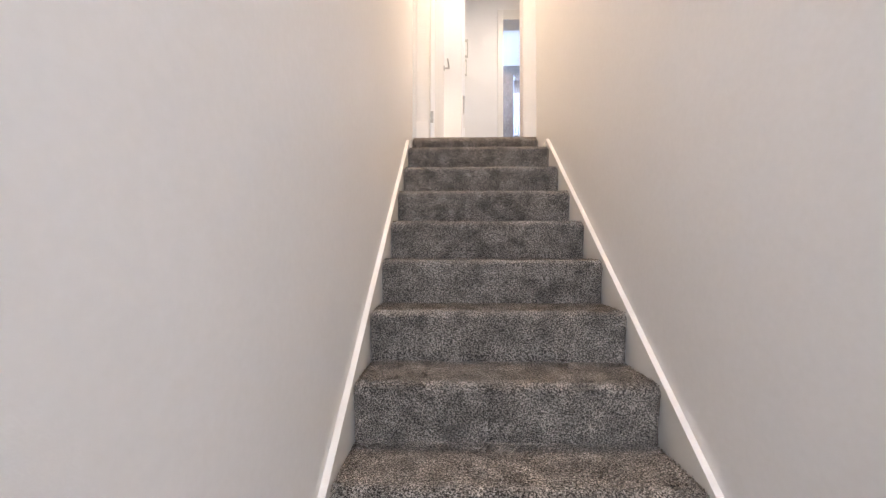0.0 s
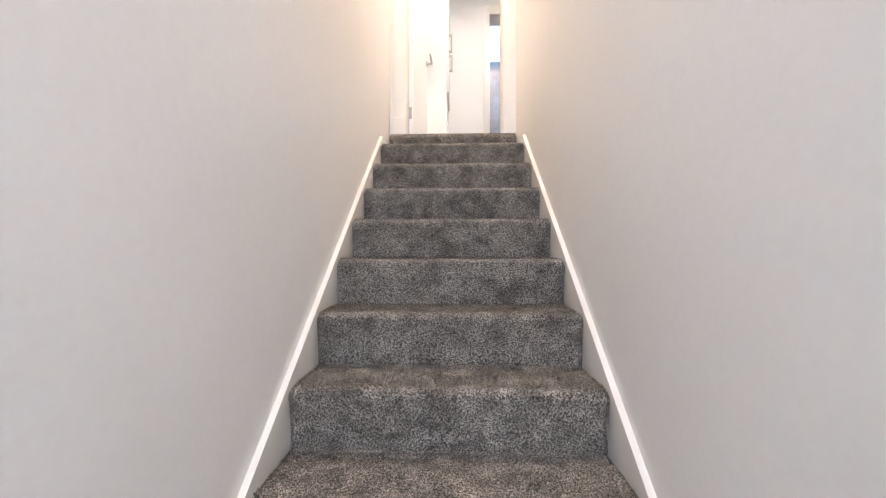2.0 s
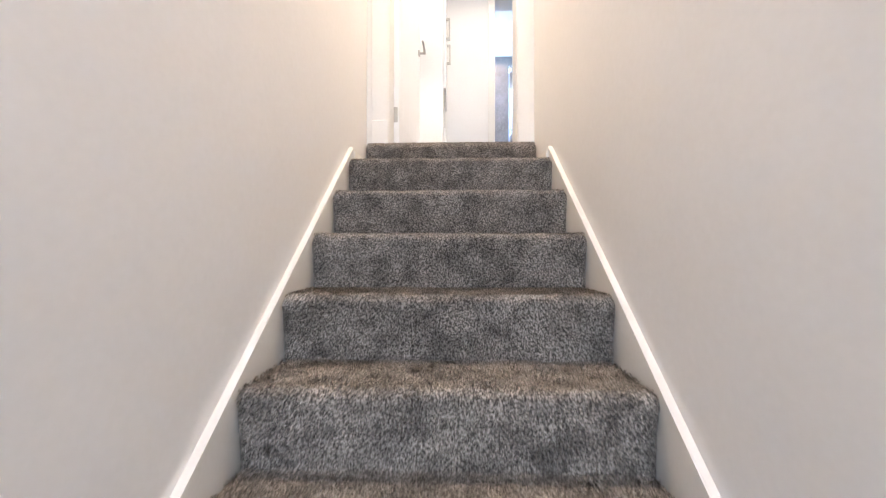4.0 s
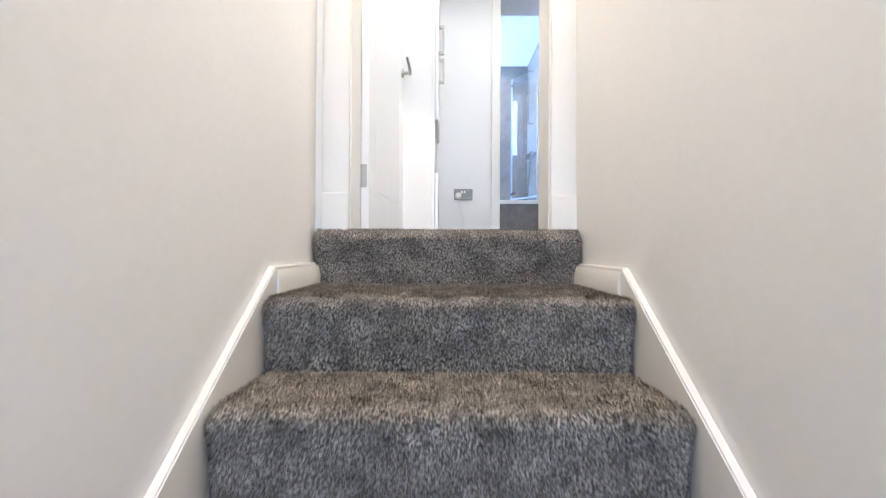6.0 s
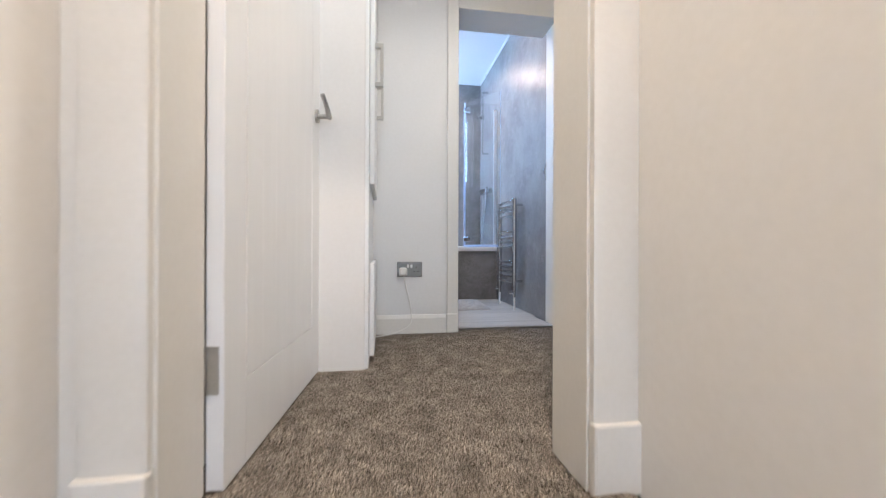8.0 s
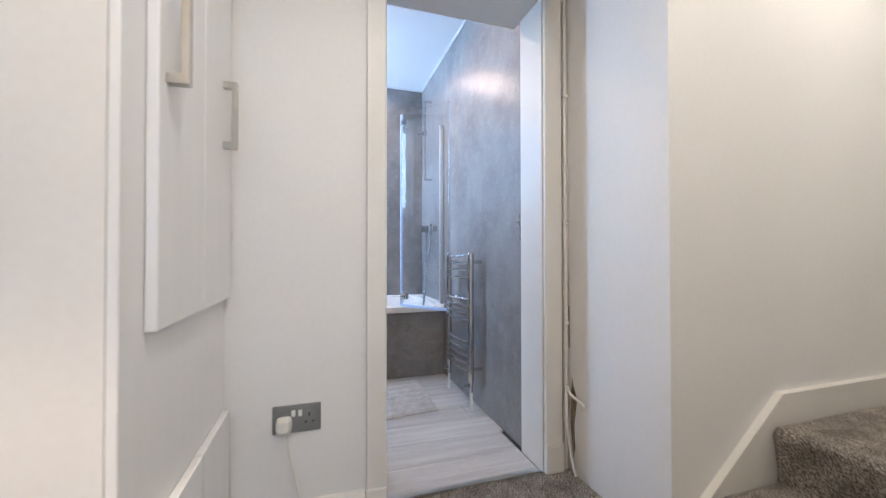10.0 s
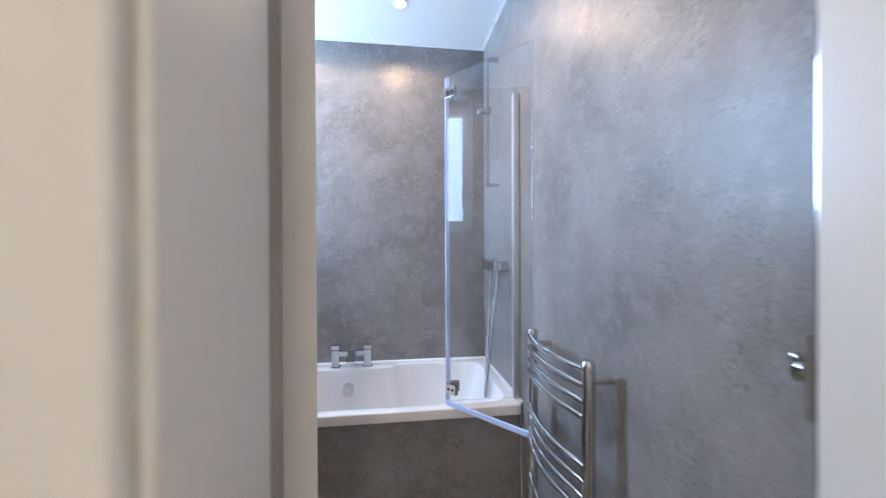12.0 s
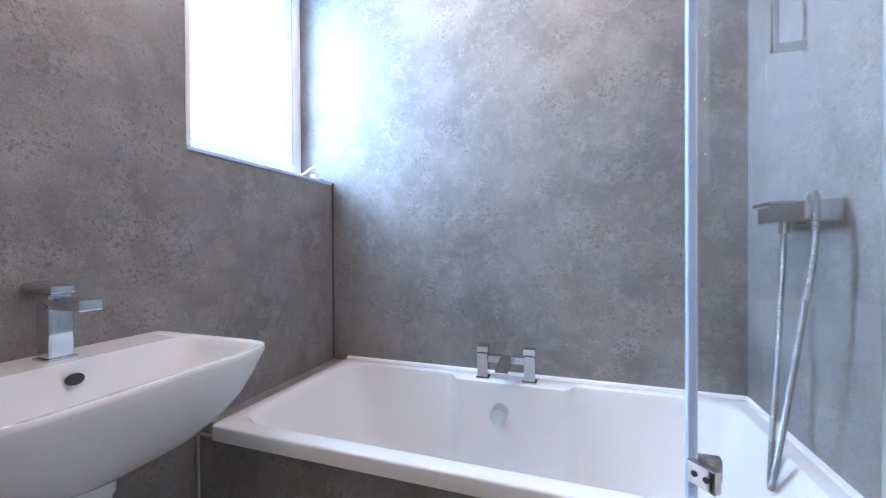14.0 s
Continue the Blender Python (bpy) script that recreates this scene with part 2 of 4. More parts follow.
def add_tube(bm, pts, r, seg=12, caps=True):
    """A round tube along a line of points."""
    rings = []
    n = len(pts)
    pts = [Vector(p) for p in pts]
    up = Vector((0, 0, 1))
    side = None
    for i, p in enumerate(pts):
        d = (pts[min(i + 1, n - 1)] - pts[max(i - 1, 0)]).normalized()
        if side is None:
            ref = up if abs(d.z) < 0.9 else Vector((1, 0, 0))
            side = d.cross(ref).normalized()
        side = (side - d * side.dot(d)).normalized()
        o = d.cross(side)
        rad = r(i / (n - 1)) if callable(r) else r
        rings.append([bm.verts.new(p + side * (rad * math.cos(2 * math.pi * k / seg)) + o * (rad * math.sin(2 * math.pi * k / seg))) for k in range(seg)])
    for a, b in zip(rings, rings[1:]):
        for k in range(seg):
            bm.faces.new((a[k], a[(k + 1) % seg], b[(k + 1) % seg], b[k]))
    if caps:
        bm.faces.new(rings[0][::-1])
        bm.faces.new(rings[-1])
    return bm


def tube(pts, r, seg=12):
    return add_tube(bmesh.new(), pts, r, seg)


def bez(p0, p1, p2, p3, n=20):
    p0, p1, p2, p3 = map(Vector, (p0, p1, p2, p3))
    return [p0 * (1 - t) ** 3 + p1 * 3 * t * (1 - t) ** 2 + p2 * 3 * t * t * (1 - t) + p3 * t ** 3 for t in (i / n for i in range(n + 1))]


def loft(rings, close_first=True, close_last=True):
    bm = bmesh.new()
    vs = [[bm.verts.new(p) for p in ring] for ring in rings]
    n = len(vs[0])
    for a, b in zip(vs, vs[1:]):
        for k in range(n):
            bm.faces.new((a[k], a[(k + 1) % n], b[(k + 1) % n], b[k]))
    if close_first:
        bm.faces.new(vs[0][::-1])
    if close_last:
        bm.faces.new(vs[-1])
    return bm


def superring(x0, x1, y0, y1, z, power, n=160):
    """A rounded rectangle, its points spread evenly along the sides."""
    cx, cy, a, b = (x0 + x1) / 2, (y0 + y1) / 2, (x1 - x0) / 2, (y1 - y0) / 2
    out = []
    for k in range(n):
        side, f = divmod(k * 8 / n + 1, 2)
        f -= 1
        c, s = ((1, f), (-f, 1), (-1, -f), (f, -1))[int(side) % 4]
        r = (abs(c) ** power + abs(s) ** power) ** (-1 / power)
        out.append(Vector((cx + a * c * r, cy + b * s * r, z)))
    return out


def extrude_poly(poly, axis, a0, a1):
    """A closed outline drawn in the two other axes, extruded along one."""
    bm = bmesh.new()

    def at(p, a):
        return {"x": (a, p[0], p[1]), "y": (p[0], a, p[1]), "z": (p[0], p[1], a)}[axis]
    u = [bm.verts.new(at(p, a0)) for p in poly]
    v = [bm.verts.new(at(p, a1)) for p in poly]
    n = len(poly)
    for i in range(n):
        bm.faces.new((u[i], u[(i + 1) % n], v[(i + 1) % n], v[i]))
    bm.faces.new(u[::-1])
    bm.faces.new(v)
    return bm


def structure(name, bm, material, label, smooth=False):
    return tagged(mesh_ob(name, bm, material, None, smooth), label, name.split("_")[0], kind="structure")


# ---- the plan ----
RISE, GOING = 0.192, 0.237            # stair
NOSE1_Y, NOSE1_Z = -0.415, -0.194     # the first step below the landing
STEPS = 11
HALF = 0.487                          # half width of the carpet
WALL = 0.510                          # stair walls, either side
FLOOR_LOW = NOSE1_Z - RISE * STEPS
HALL_Y0 = -5.25
CEIL_Z = 2.42
WELL_Z = 3.15                         # unseen ceiling over the stairs, raised to even out the stair lamp
BX0, BX1, BY0, BY1, BZ = -0.522, 1.132, 2.0, 3.866, 2.476   # bathroom
DOOR_X0, DOOR_X1, DOOR_Z = 0.440, 1.112, 2.022              # bathroom doorway
LY, LYE = 1.700, 1.765                # landing's far wall, west and east of the doorway

# stair walls and lower hall
structure("wall_stair_west", box(-WALL - 0.12, -WALL, HALL_Y0, 0.245, FLOOR_LOW, WELL_Z), PAINT, "plain off-white painted stairwell wall")
structure("wall_stair_east", box(WALL, WALL + 0.12, HALL_Y0, 0.30, FLOOR_LOW, WELL_Z), PAINT, "plain off-white painted stairwell wall")
bm = box(-WALL - 0.12, -0.45, HALL_Y0 - 0.12, HALL_Y0, FLOOR_LOW, WELL_Z)
add_box(bm, 0.45, WALL + 0.12, HALL_Y0 - 0.12, HALL_Y0, FLOOR_LOW, WELL_Z)
add_box(bm, -0.45, 0.45, HALL_Y0 - 0.12, HALL_Y0, FLOOR_LOW + 2.05, 0.15)
add_box(bm, -0.45, 0.45, HALL_Y0 - 0.12, HALL_Y0, 1.95, WELL_Z)
structure("wall_hall_south", bm, PAINT, "unseen off-white hall wall around the assumed front door and added stair window")
structure("ceiling_stair", box(-WALL - 0.12, WALL + 0.12, HALL_Y0 - 0.12, 0.19, WELL_Z, WELL_Z + 0.1), CEIL, "plain white unseen stairwell ceiling")
structure("floor_hall", box(-WALL - 0.12, WALL + 0.12, HALL_Y0 - 0.12, NOSE1_Y - GOING * (STEPS - 1) + 0.03, FLOOR_LOW - 0.1, FLOOR_LOW), CARPET, "dark grey-brown carpet of the lower hall")

# landing shell
structure("floor_landing", box(-0.43, 2.62, 0.075, 1.775, -0.2, -0.004), CARPET, "grey-brown twist-pile carpet on the landing")
structure("wall_landing_west", box(-0.55, -0.425, 0.247, 1.035, -0.2, CEIL_Z), PAINT, "off-white landing wall behind the open door")
structure("wall_pier", box(-0.55, -0.090, 1.035, LY + 0.1, -0.2, CEIL_Z), PAINT, "cream painted pier that houses the cupboard")
bm = box(-0.090, DOOR_X0 - 0.02, LY, 1.870, -0.2, CEIL_Z + 0.05)
add_box(bm, -0.090, DOOR_X0 - 0.02, 1.964, BY0 - 0.004, -0.2, CEIL_Z + 0.05)
add_box(bm, -0.090, DOOR_X0 - 0.02, 1.870, 1.964, DOOR_Z + 0.02, CEIL_Z + 0.05)
add_box(bm, -0.090, -0.07, 1.870, 1.964, -0.2, DOOR_Z + 0.02)
add_box(bm, DOOR_X1 + 0.02, 1.36, LYE, 1.944, -0.2, CEIL_Z + 0.05)
add_box(bm, DOOR_X0 - 0.02, DOOR_X1 + 0.0195, LY, BY0 - 0.004, DOOR_Z + 0.02, CEIL_Z + 0.06)
structure("wall_landing_north", bm, PAINT, "off-white wall with the bathroom doorway")
structure("wall_landing_east", box(1.240, 1.36, 1.27, LYE, -0.2, CEIL_Z), PAINT, "short white wall beside the upper stairs")
structure("wall_upper_stair", box(1.240, 2.74, 1.25, 1.27, -0.2, CEIL_Z), PAINT, "cream wall along the upper stairs")
structure("wall_upper_stair_end", box(2.62, 2.74, 0.10, 1.25, -0.2, CEIL_Z), PAINT, "plain wall closing the upper stairs")
structure("wall_landing_south", box(WALL + 0.12, 2.74, 0.10, 0.22, -0.2, CEIL_Z), PAINT, "plain off-white landing wall")
structure("ceiling_landing", box(-0.55, 2.74, 0.19, LYE, CEIL_Z, CEIL_Z + 0.1), CEIL, "plain white landing ceiling")


def frame_side(name, x0, x1, y0, y1, flip):
    """One side of the door frame at the stair head: lining, architrave and plinth block."""
    th = empty(name, "cream painted door frame with a plinth block", "door frame", "stair head door frame", "structure")
    part("lining", box(x0, x1, y0 + 0.012, y1, 0.0, 2.03, bevel=0.002), GLOSS, th)
    a0, a1 = (x0 + 0.006, x1 - 0.002) if flip else (x0 + 0.002, x1 - 0.006)
    poly = [(a0, y0 + 0.012), (a0, y0 - 0.004), (a0 + 0.008, y0 - 0.008), (a1 - 0.008, y0 - 0.008), (a1, y0 - 0.004), (a1, y0 + 0.012)]
    part("architrave", extrude_poly(poly, "z", 0.15, 2.03), GLOSS, th)
    part("plinth_block", box(a0 - 0.003, a1 + 0.003, y0 - 0.016, y0 + 0.011, 0.0, 0.150, bevel=0.006), GLOSS, th)
    return th


frame_side("door_frame_west", -0.480, -0.372, 0.068, 0.245, False)
structure("trim_west", box(-WALL, -0.4802, 0.075, 0.244, 0.0, 2.03, bevel=0.003), GLOSS, "narrow cream filler strip beside the frame")
frame_side("door_frame_east", 0.405, 0.515, 0.125, 0.300, True)
structure("wall_over_door", box(-0.517, 0.517, 0.075, 0.19, 2.032, WELL_Z), PAINT, "wall above the stair head doorway")

# bathroom door lining and architrave
structure("trim_bathroom_lining_west", box(DOOR_X0 - 0.019, DOOR_X0, LY - 0.002, 1.870, 0.0, DOOR_Z + 0.019, bevel=0.002), GLOSS, "white door lining of the bathroom doorway")
structure("trim_bathroom_lining_east", box(DOOR_X1, DOOR_X1 + 0.019, LYE - 0.002, 1.944, 0.0, DOOR_Z + 0.019, bevel=0.002), GLOSS, "white door lining of the bathroom doorway")
structure("trim_bathroom_lining_head", box(DOOR_X0, DOOR_X1, LY - 0.002, BY0 + 0.006, DOOR_Z, DOOR_Z + 0.019, bevel=0.002), GLOSS, "white door lining over the bathroom doorway")
structure("trim_door_stop_west", extrude_poly([(DOOR_X0 - 0.0195, 1.962), (DOOR_X0 - 0.013, 1.962), (DOOR_X0 + 0.004, 1.983), (DOOR_X0 + 0.017, BY0 - 0.001), (DOOR_X0 + 0.015, BY0 + 0.007), (DOOR_X0 - 0.0195, BY0 + 0.007)], "z", 0.0, DOOR_Z), GLOSS, "cream door stop strip on the lining")
structure("trim_architrave_west", box(DOOR_X0 - 0.072, DOOR_X0 - 0.006, LY - 0.020, LY - 0.0025, 0.0, DOOR_Z + 0.072, bevel=0.004), GLOSS, "flat white architrave of the bathroom doorway")
structure("trim_architrave_east", box(DOOR_X1 + 0.006, DOOR_X1 + 0.088, LYE - 0.020, LYE - 0.0025, 0.0, DOOR_Z + 0.072, bevel=0.004), GLOSS, "flat white architrave of the bathroom doorway")
structure("trim_architrave_head", box(DOOR_X0 - 0.006, DOOR_X1 + 0.006, LY - 0.020, LY - 0.0025, DOOR_Z - 0.052, DOOR_Z + 0.072, bevel=0.004), GLOSS, "flat white architrave over the bathroom doorway")
structure("trim_plinth_west", box(DOOR_X0 - 0.076, DOOR_X0 - 0.004, LY - 0.028, LY - 0.003, 0.0, 0.115, bevel=0.005), GLOSS, "white plinth block under the architrave")
structure("trim_plinth_east", box(DOOR_X1 + 0.004, DOOR_X1 + 0.091, LYE - 0.028, LYE - 0.003, 0.0, 0.115, bevel=0.005), GLOSS, "white plinth block under the architrave")


def skirting(name, poly_len, along, at, side, height=0.11, label="white skirting board with a chamfered top"):
    """A skirting board; along x or y, its back on the wall at 'at', standing out to 'side'."""
    t = 0.018 * side
    poly = [(at, 0.0), (at + t, 0.0), (at + t, height - 0.02), (at + t * 0.5, height), (at, height)]
    return structure(name, extrude_poly(poly, along, *poly_len), GLOSS, label)


def skirting_x(name, x0, x1, y, side, height=0.11, z=0.0):
    t = 0.018 * side
    poly = [(y, z), (y + t, z), (y + t, z + height - 0.02), (y + t * 0.5, z + height), (y, z + height)]
    return structure(name, extrude_poly(poly, "x", x0, x1), GLOSS, "white skirting board with a chamfered top")


skirting_x("baseboard_landing_north", -0.070, DOOR_X0 - 0.0765, LY, -1)

# bathroom shell
structure("floor_bathroom", box(BX0 - 0.12, BX1 + 0.12, LYE + 0.016, BY1 + 0.12, -0.2, -0.012), TRIMDK, "subfloor under the laminate planks")
structure("ceiling_bathroom", box(BX0 - 0.34, BX1 + 0.12, 1.945, BY1 + 0.12, BZ, BZ + 0.1), CEIL, "smooth white bathroom ceiling")
wall_n = structure("wall_bath_north", box(BX0 - 0.34, BX1 + 0.12, BY1 + 0.010, BY1 + 0.12, -0.2, BZ), STONE, "grey stone-effect panelled wall behind the bath")
wall_e = structure("wall_bath_east", box(BX1 + 0.010, BX1 + 0.12, 1.945, BY1 + 0.010, -0.2, BZ), STONE, "grey stone-effect panelled bathroom wall")
WIN_Y0, WIN_Z0, WIN_Z1 = 3.140, 1.362, 2.400
bm = box(BX0 - 0.34, BX0 - 0.010, BY0, WIN_Y0, -0.2, BZ)
add_box(bm, BX0 - 0.34, BX0 - 0.010, WIN_Y0, BY1 + 0.010, -0.2, WIN_Z0 - 0.012)
add_box(bm, BX0 - 0.34, BX0 - 0.010, WIN_Y0, BY1 + 0.010, WIN_Z1, BZ)
wall_w = structure("wall_bath_west", bm, STONE, "grey stone-effect panelled wall with the window")
structure("wall_bath_south", box(BX0 - 0.34, -0.092, BY0 - 0.15, BY0, -0.2, BZ), STONE, "grey panelled wall beside the doorway")


def panel(parent, x0, x1, y0, y1, z0, z1):
    part("panel", box(x0, x1, y0, y1, z0, z1, bevel=0.0004, seg=1), STONE, parent, smooth=False)


# sheets of wall panel, a hairline joint between them
for x0, x1 in ((BX0 - 0.30, BX1 + 0.009),):
    panel(wall_n, x0, x1, BY1, BY1 + 0.010, 0.0, BZ)
for y0, y1 in ((1.9585, 3.199), (3.201, BY1 - 0.001)):
    panel(wall_e, BX1, BX1 + 0.010, y0, y1, 0.0, BZ)
panel(wall_w, BX0 - 0.010, BX0, BY0 + 0.001, 2.8999, 0.0, BZ)
panel(wall_w, BX0 - 0.010, BX0, 2.9001, WIN_Y0 - 0.0001, 0.0, BZ)
panel(wall_w, BX0 - 0.010, BX0, WIN_Y0, BY1 - 0.001, 0.0, WIN_Z0 - 0.012)
panel(wall_w, BX0 - 0.010, BX0, WIN_Y0, BY1 - 0.001, WIN_Z1, BZ)
structure("trim_corner_joint", box(BX0 + 0.0005, BX0 + 0.007, BY1 - 0.008, BY1 - 0.0005, 0.53, WIN_Z0), TRIMDK, "dark corner joint between two wall panels")
structure("trim_panel_edge", box(BX1 - 0.006, BX1 + 0.004, 1.9455, 1.958, 0.0, BZ, bevel=0.002), CHROME, "polished chrome edge strip of the wall panel")
structure("trim_ceiling_north", box(BX0, BX1 - 0.012, BY1 - 0.012, BY1 - 0.0005, BZ - 0.012, BZ - 0.0005), UPVC, "thin white ceiling trim")
structure("trim_ceiling_east", box(BX1 - 0.012, BX1 - 0.0005, 1.96, BY1 - 0.0005, BZ - 0.012, BZ - 0.0005), UPVC, "thin white ceiling trim")
structure("trim_ceiling_west", box(BX0 + 0.0005, BX0 + 0.012, BY0 + 0.012, BY1 - 0.0125, BZ - 0.012, BZ - 0.0005), UPVC, "thin white ceiling trim")

# ---- window ----
win = empty("window_1", "white plastic window with obscured glass over the bath", "window", kind="structure")
GX = BX0 - 0.213


def window_frame(name, y0, y1, z0, z1, w, x0, x1):
    bm = bmesh.new()
    add_box(bm, x0, x1, y0, y0 + w, z0, z1, bevel=0.004)
    add_box(bm, x0, x1, y1 - w, y1, z0, z1, bevel=0.004)
    add_box(bm, x0 + 0.001, x1 - 0.001, y0 + w - 0.002, y1 - w + 0.002, z0, z0 + w, bevel=0.004)
    add_box(bm, x0 + 0.001, x1 - 0.001, y0 + w - 0.002, y1 - w + 0.002, z1 - w, z1, bevel=0.004)
    return part(name, bm, UPVC, win)


window_frame("window_frame", WIN_Y0 + 0.010, BY1 - 0.002, WIN_Z0 + 0.002, WIN_Z1 - 0.002, 0.045, GX - 0.035, GX + 0.035)
window_frame("sash", WIN_Y0 + 0.050, BY1 - 0.042, WIN_Z0 + 0.042, WIN_Z1 - 0.042, 0.04, GX - 0.020, GX + 0.050)
pane = part("pane", box(GX - 0.010, GX + 0.006, WIN_Y0 + 0.088, BY1 - 0.080, WIN_Z0 + 0.080, WIN_Z1 - 0.080), FROST, win, "obscured glass pane")
pane.visible_shadow = False
part("gasket", box(GX + 0.006, GX + 0.052, BY1 - 0.0845, BY1 - 0.0815, WIN_Z0 + 0.082, WIN_Z1 - 0.082), TRIMDK, win)
structure("trim_window_sill", box(BX0 - 0.20, BX0 + 0.004, WIN_Y0 - 0.004, BY1 - 0.001, WIN_Z0 - 0.012, WIN_Z0, bevel=0.002), SEAL, "pale grey plastic sill strip")
structure("trim_window_side", box(BX0 - 0.20, BX0 + 0.004, WIN_Y0 - 0.006, WIN_Y0 + 0.009, WIN_Z0 + 0.0005, WIN_Z1, bevel=0.002), UPVC, "pale plastic reveal strip of the window")
stay = empty("window_stay", "small white window stay lying on the sill", "window stay")
part("arm", tube(bez((-0.575, 3.70, WIN_Z0 + 0.010), (-0.565, 3.74, WIN_Z0 + 0.03), (-0.56, 3.77, WIN_Z0 + 0.075), (-0.556, 3.80, WIN_Z0 + 0.06)), 0.005, 8), UPVC, stay)
part("block", box(-0.572, -0.545, 3.765, 3.80, WIN_Z0, WIN_Z0 + 0.028, bevel=0.005), UPVC, stay)
part("peg", box(-0.558, -0.545, 3.80, 3.835, WIN_Z0, WIN_Z0 + 0.012, bevel=0.003), DARK, stay, "dark metal peg")

# ---- staircase ----
def step_mesh(y_nose, z_top, depth, rise, half, seed, R=0.026, under=0.018):
    """A carpeted step: rounded nosing that overhangs a riser, soft at both ends."""
    rng = random.Random(seed)
    prof = [(depth, 0.0)]
    for i in range(1, 7):
        prof.append((depth - (depth - R) * i / 6, 0.0))
    for i in range(1, 8):
        a = math.pi * 0.5 * i / 7
        prof.append((R - R * math.sin(a) * 1.0, -R + R * math.cos(a)))
    y_l, z_l = prof[-1]
    for i in range(1, 8):
        f = i / 7
        prof.append((y_l + under * math.sin(f * math.pi / 2), z_l + (-rise - 0.006 - z_l) * f))
    prof += [(depth, -rise - 0.006)]
    xs = [-half + 2 * half * i / 96 for i in range(97)]
    bm = bmesh.new()
    rows = []
    ox, oy = rng.random() * 50, rng.random() * 50
    for x in xs:
        e = max(0.0, 1 - (half - abs(x)) / 0.026)
        row = []
        for (py, pz) in prof:
            q = Vector((x * 14 + ox, py * 30 + oy, pz * 30))
            d = 0.0028 * noise.noise(q) + 0.0012 * noise.noise(q * 3.1)
            sink = 0.012 * e * e
            row.append(bm.verts.new((x, y_nose + py - d * (py < 0.03) + sink * (py < 0.06), z_top + pz + d * (pz > -0.02) - sink * (pz > -0.05))))
        rows.append(row)
    n = len(prof)
    for a, b in zip(rows, rows[1:]):
        for k in range(n):
            bm.faces.new((a[k], a[(k + 1) % n], b[(k + 1) % n], b[k]))
    bm.faces.new(rows[0])
    bm.faces.new(rows[-1][::-1])
    return bm


def pile(name, parent, spots, seed, length=0.0066):
    """Short carpet tufts: one blade each, at spots given as place and normal."""
    rng = np.random.RandomState(seed)
    p = np.array([a for a, _ in spots], dtype=float)
    nrm = np.array([b for _, b in spots], dtype=float)
    n = len(p)
    tip = nrm + rng.normal(0, 0.42, (n, 3)) + np.array([0, -0.12, -0.08])
    tip /= np.linalg.norm(tip, axis=1)[:, None]
    side = np.cross(tip, rng.normal(0, 1, (n, 3)))
    side /= np.linalg.norm(side, axis=1)[:, None]
    wid = rng.uniform(0.0011, 0.0019, n)[:, None]
    ln = rng.uniform(0.6, 1.15, n)[:, None] * length
    base = p - nrm * 0.002
    v = np.stack([base - side * wid, base + side * wid, base + tip * ln + side * wid * 0.5, base + tip * ln - side * wid * 0.5], 1).reshape(-1, 3)
    me = bpy.data.meshes.new(name)
    me.from_pydata(v.tolist(), [], np.arange(4 * n).reshape(-1, 4).tolist())
    me.materials.append(CARPET)
    me.polygons.foreach_set("use_smooth", [True] * n)
    lit = nrm + rng.normal(0, 0.33, (n, 3))
    lit /= np.linalg.norm(lit, axis=1)[:, None]
    me.normals_split_custom_set_from_vertices(np.repeat(lit, 4, axis=0).tolist())
    o = new(name, me)
    o.parent = parent
    return tagged(o, kind="stuff")


def step_spots(y_nose, z_top, depth, rise, half, count, seed, R=0.026, under=0.018):
    rng = random.Random(seed)
    out = []
    arc = math.pi * 0.5 * R
    a, b, c = depth - R, arc, rise - R
    for _ in range(count):
        x = rng.uniform(-half + 0.008, half - 0.008)
        t = rng.random() * (a + b + c)
        if t < a:
            out.append(((x, y_nose + R + t, z_top), (0, 0, 1)))
        elif t < a + b:
            q = (t - a) / R
            out.append(((x, y_nose + R - R * math.sin(q), z_top - R + R * math.cos(q)), (0, -math.sin(q), math.cos(q))))
        else:
            d = t - a - b
            out.append(((x, y_nose + under * math.sin(d / c * math.pi / 2), z_top - R - d), (0, -0.9, -0.42)))
    return out


stairs = empty("staircase", "straight staircase carpeted in dark grey-brown pile between white strings", "staircase", kind="structure")
part("top_step", step_mesh(0.022, 0.010, 0.09, 0.210, WALL - 0.006, 90, 0.042, 0.034), CARPET, stairs)
pile("pile", stairs, step_spots(0.022, 0.010, 0.06, 0.20, WALL - 0.006, 14000, 300, 0.042, 0.034), 77)
for k in range(STEPS):
    y, z = NOSE1_Y - GOING * k, NOSE1_Z - RISE * k
    depth = (0.46 if k == 0 else GOING + 0.05)
    part("step", step_mesh(y, z, depth, RISE, HALF, k), CARPET, stairs)
    if k < 10:
        pile("pile", stairs, step_spots(y, z, (0.43 if k == 0 else GOING), RISE, HALF, 30000 if k == 0 else 20000, 200 + k), k)
SL = RISE / GOING
KY, KZ = -0.315, NOSE1_Z + 0.078
YB = NOSE1_Y - GOING * STEPS
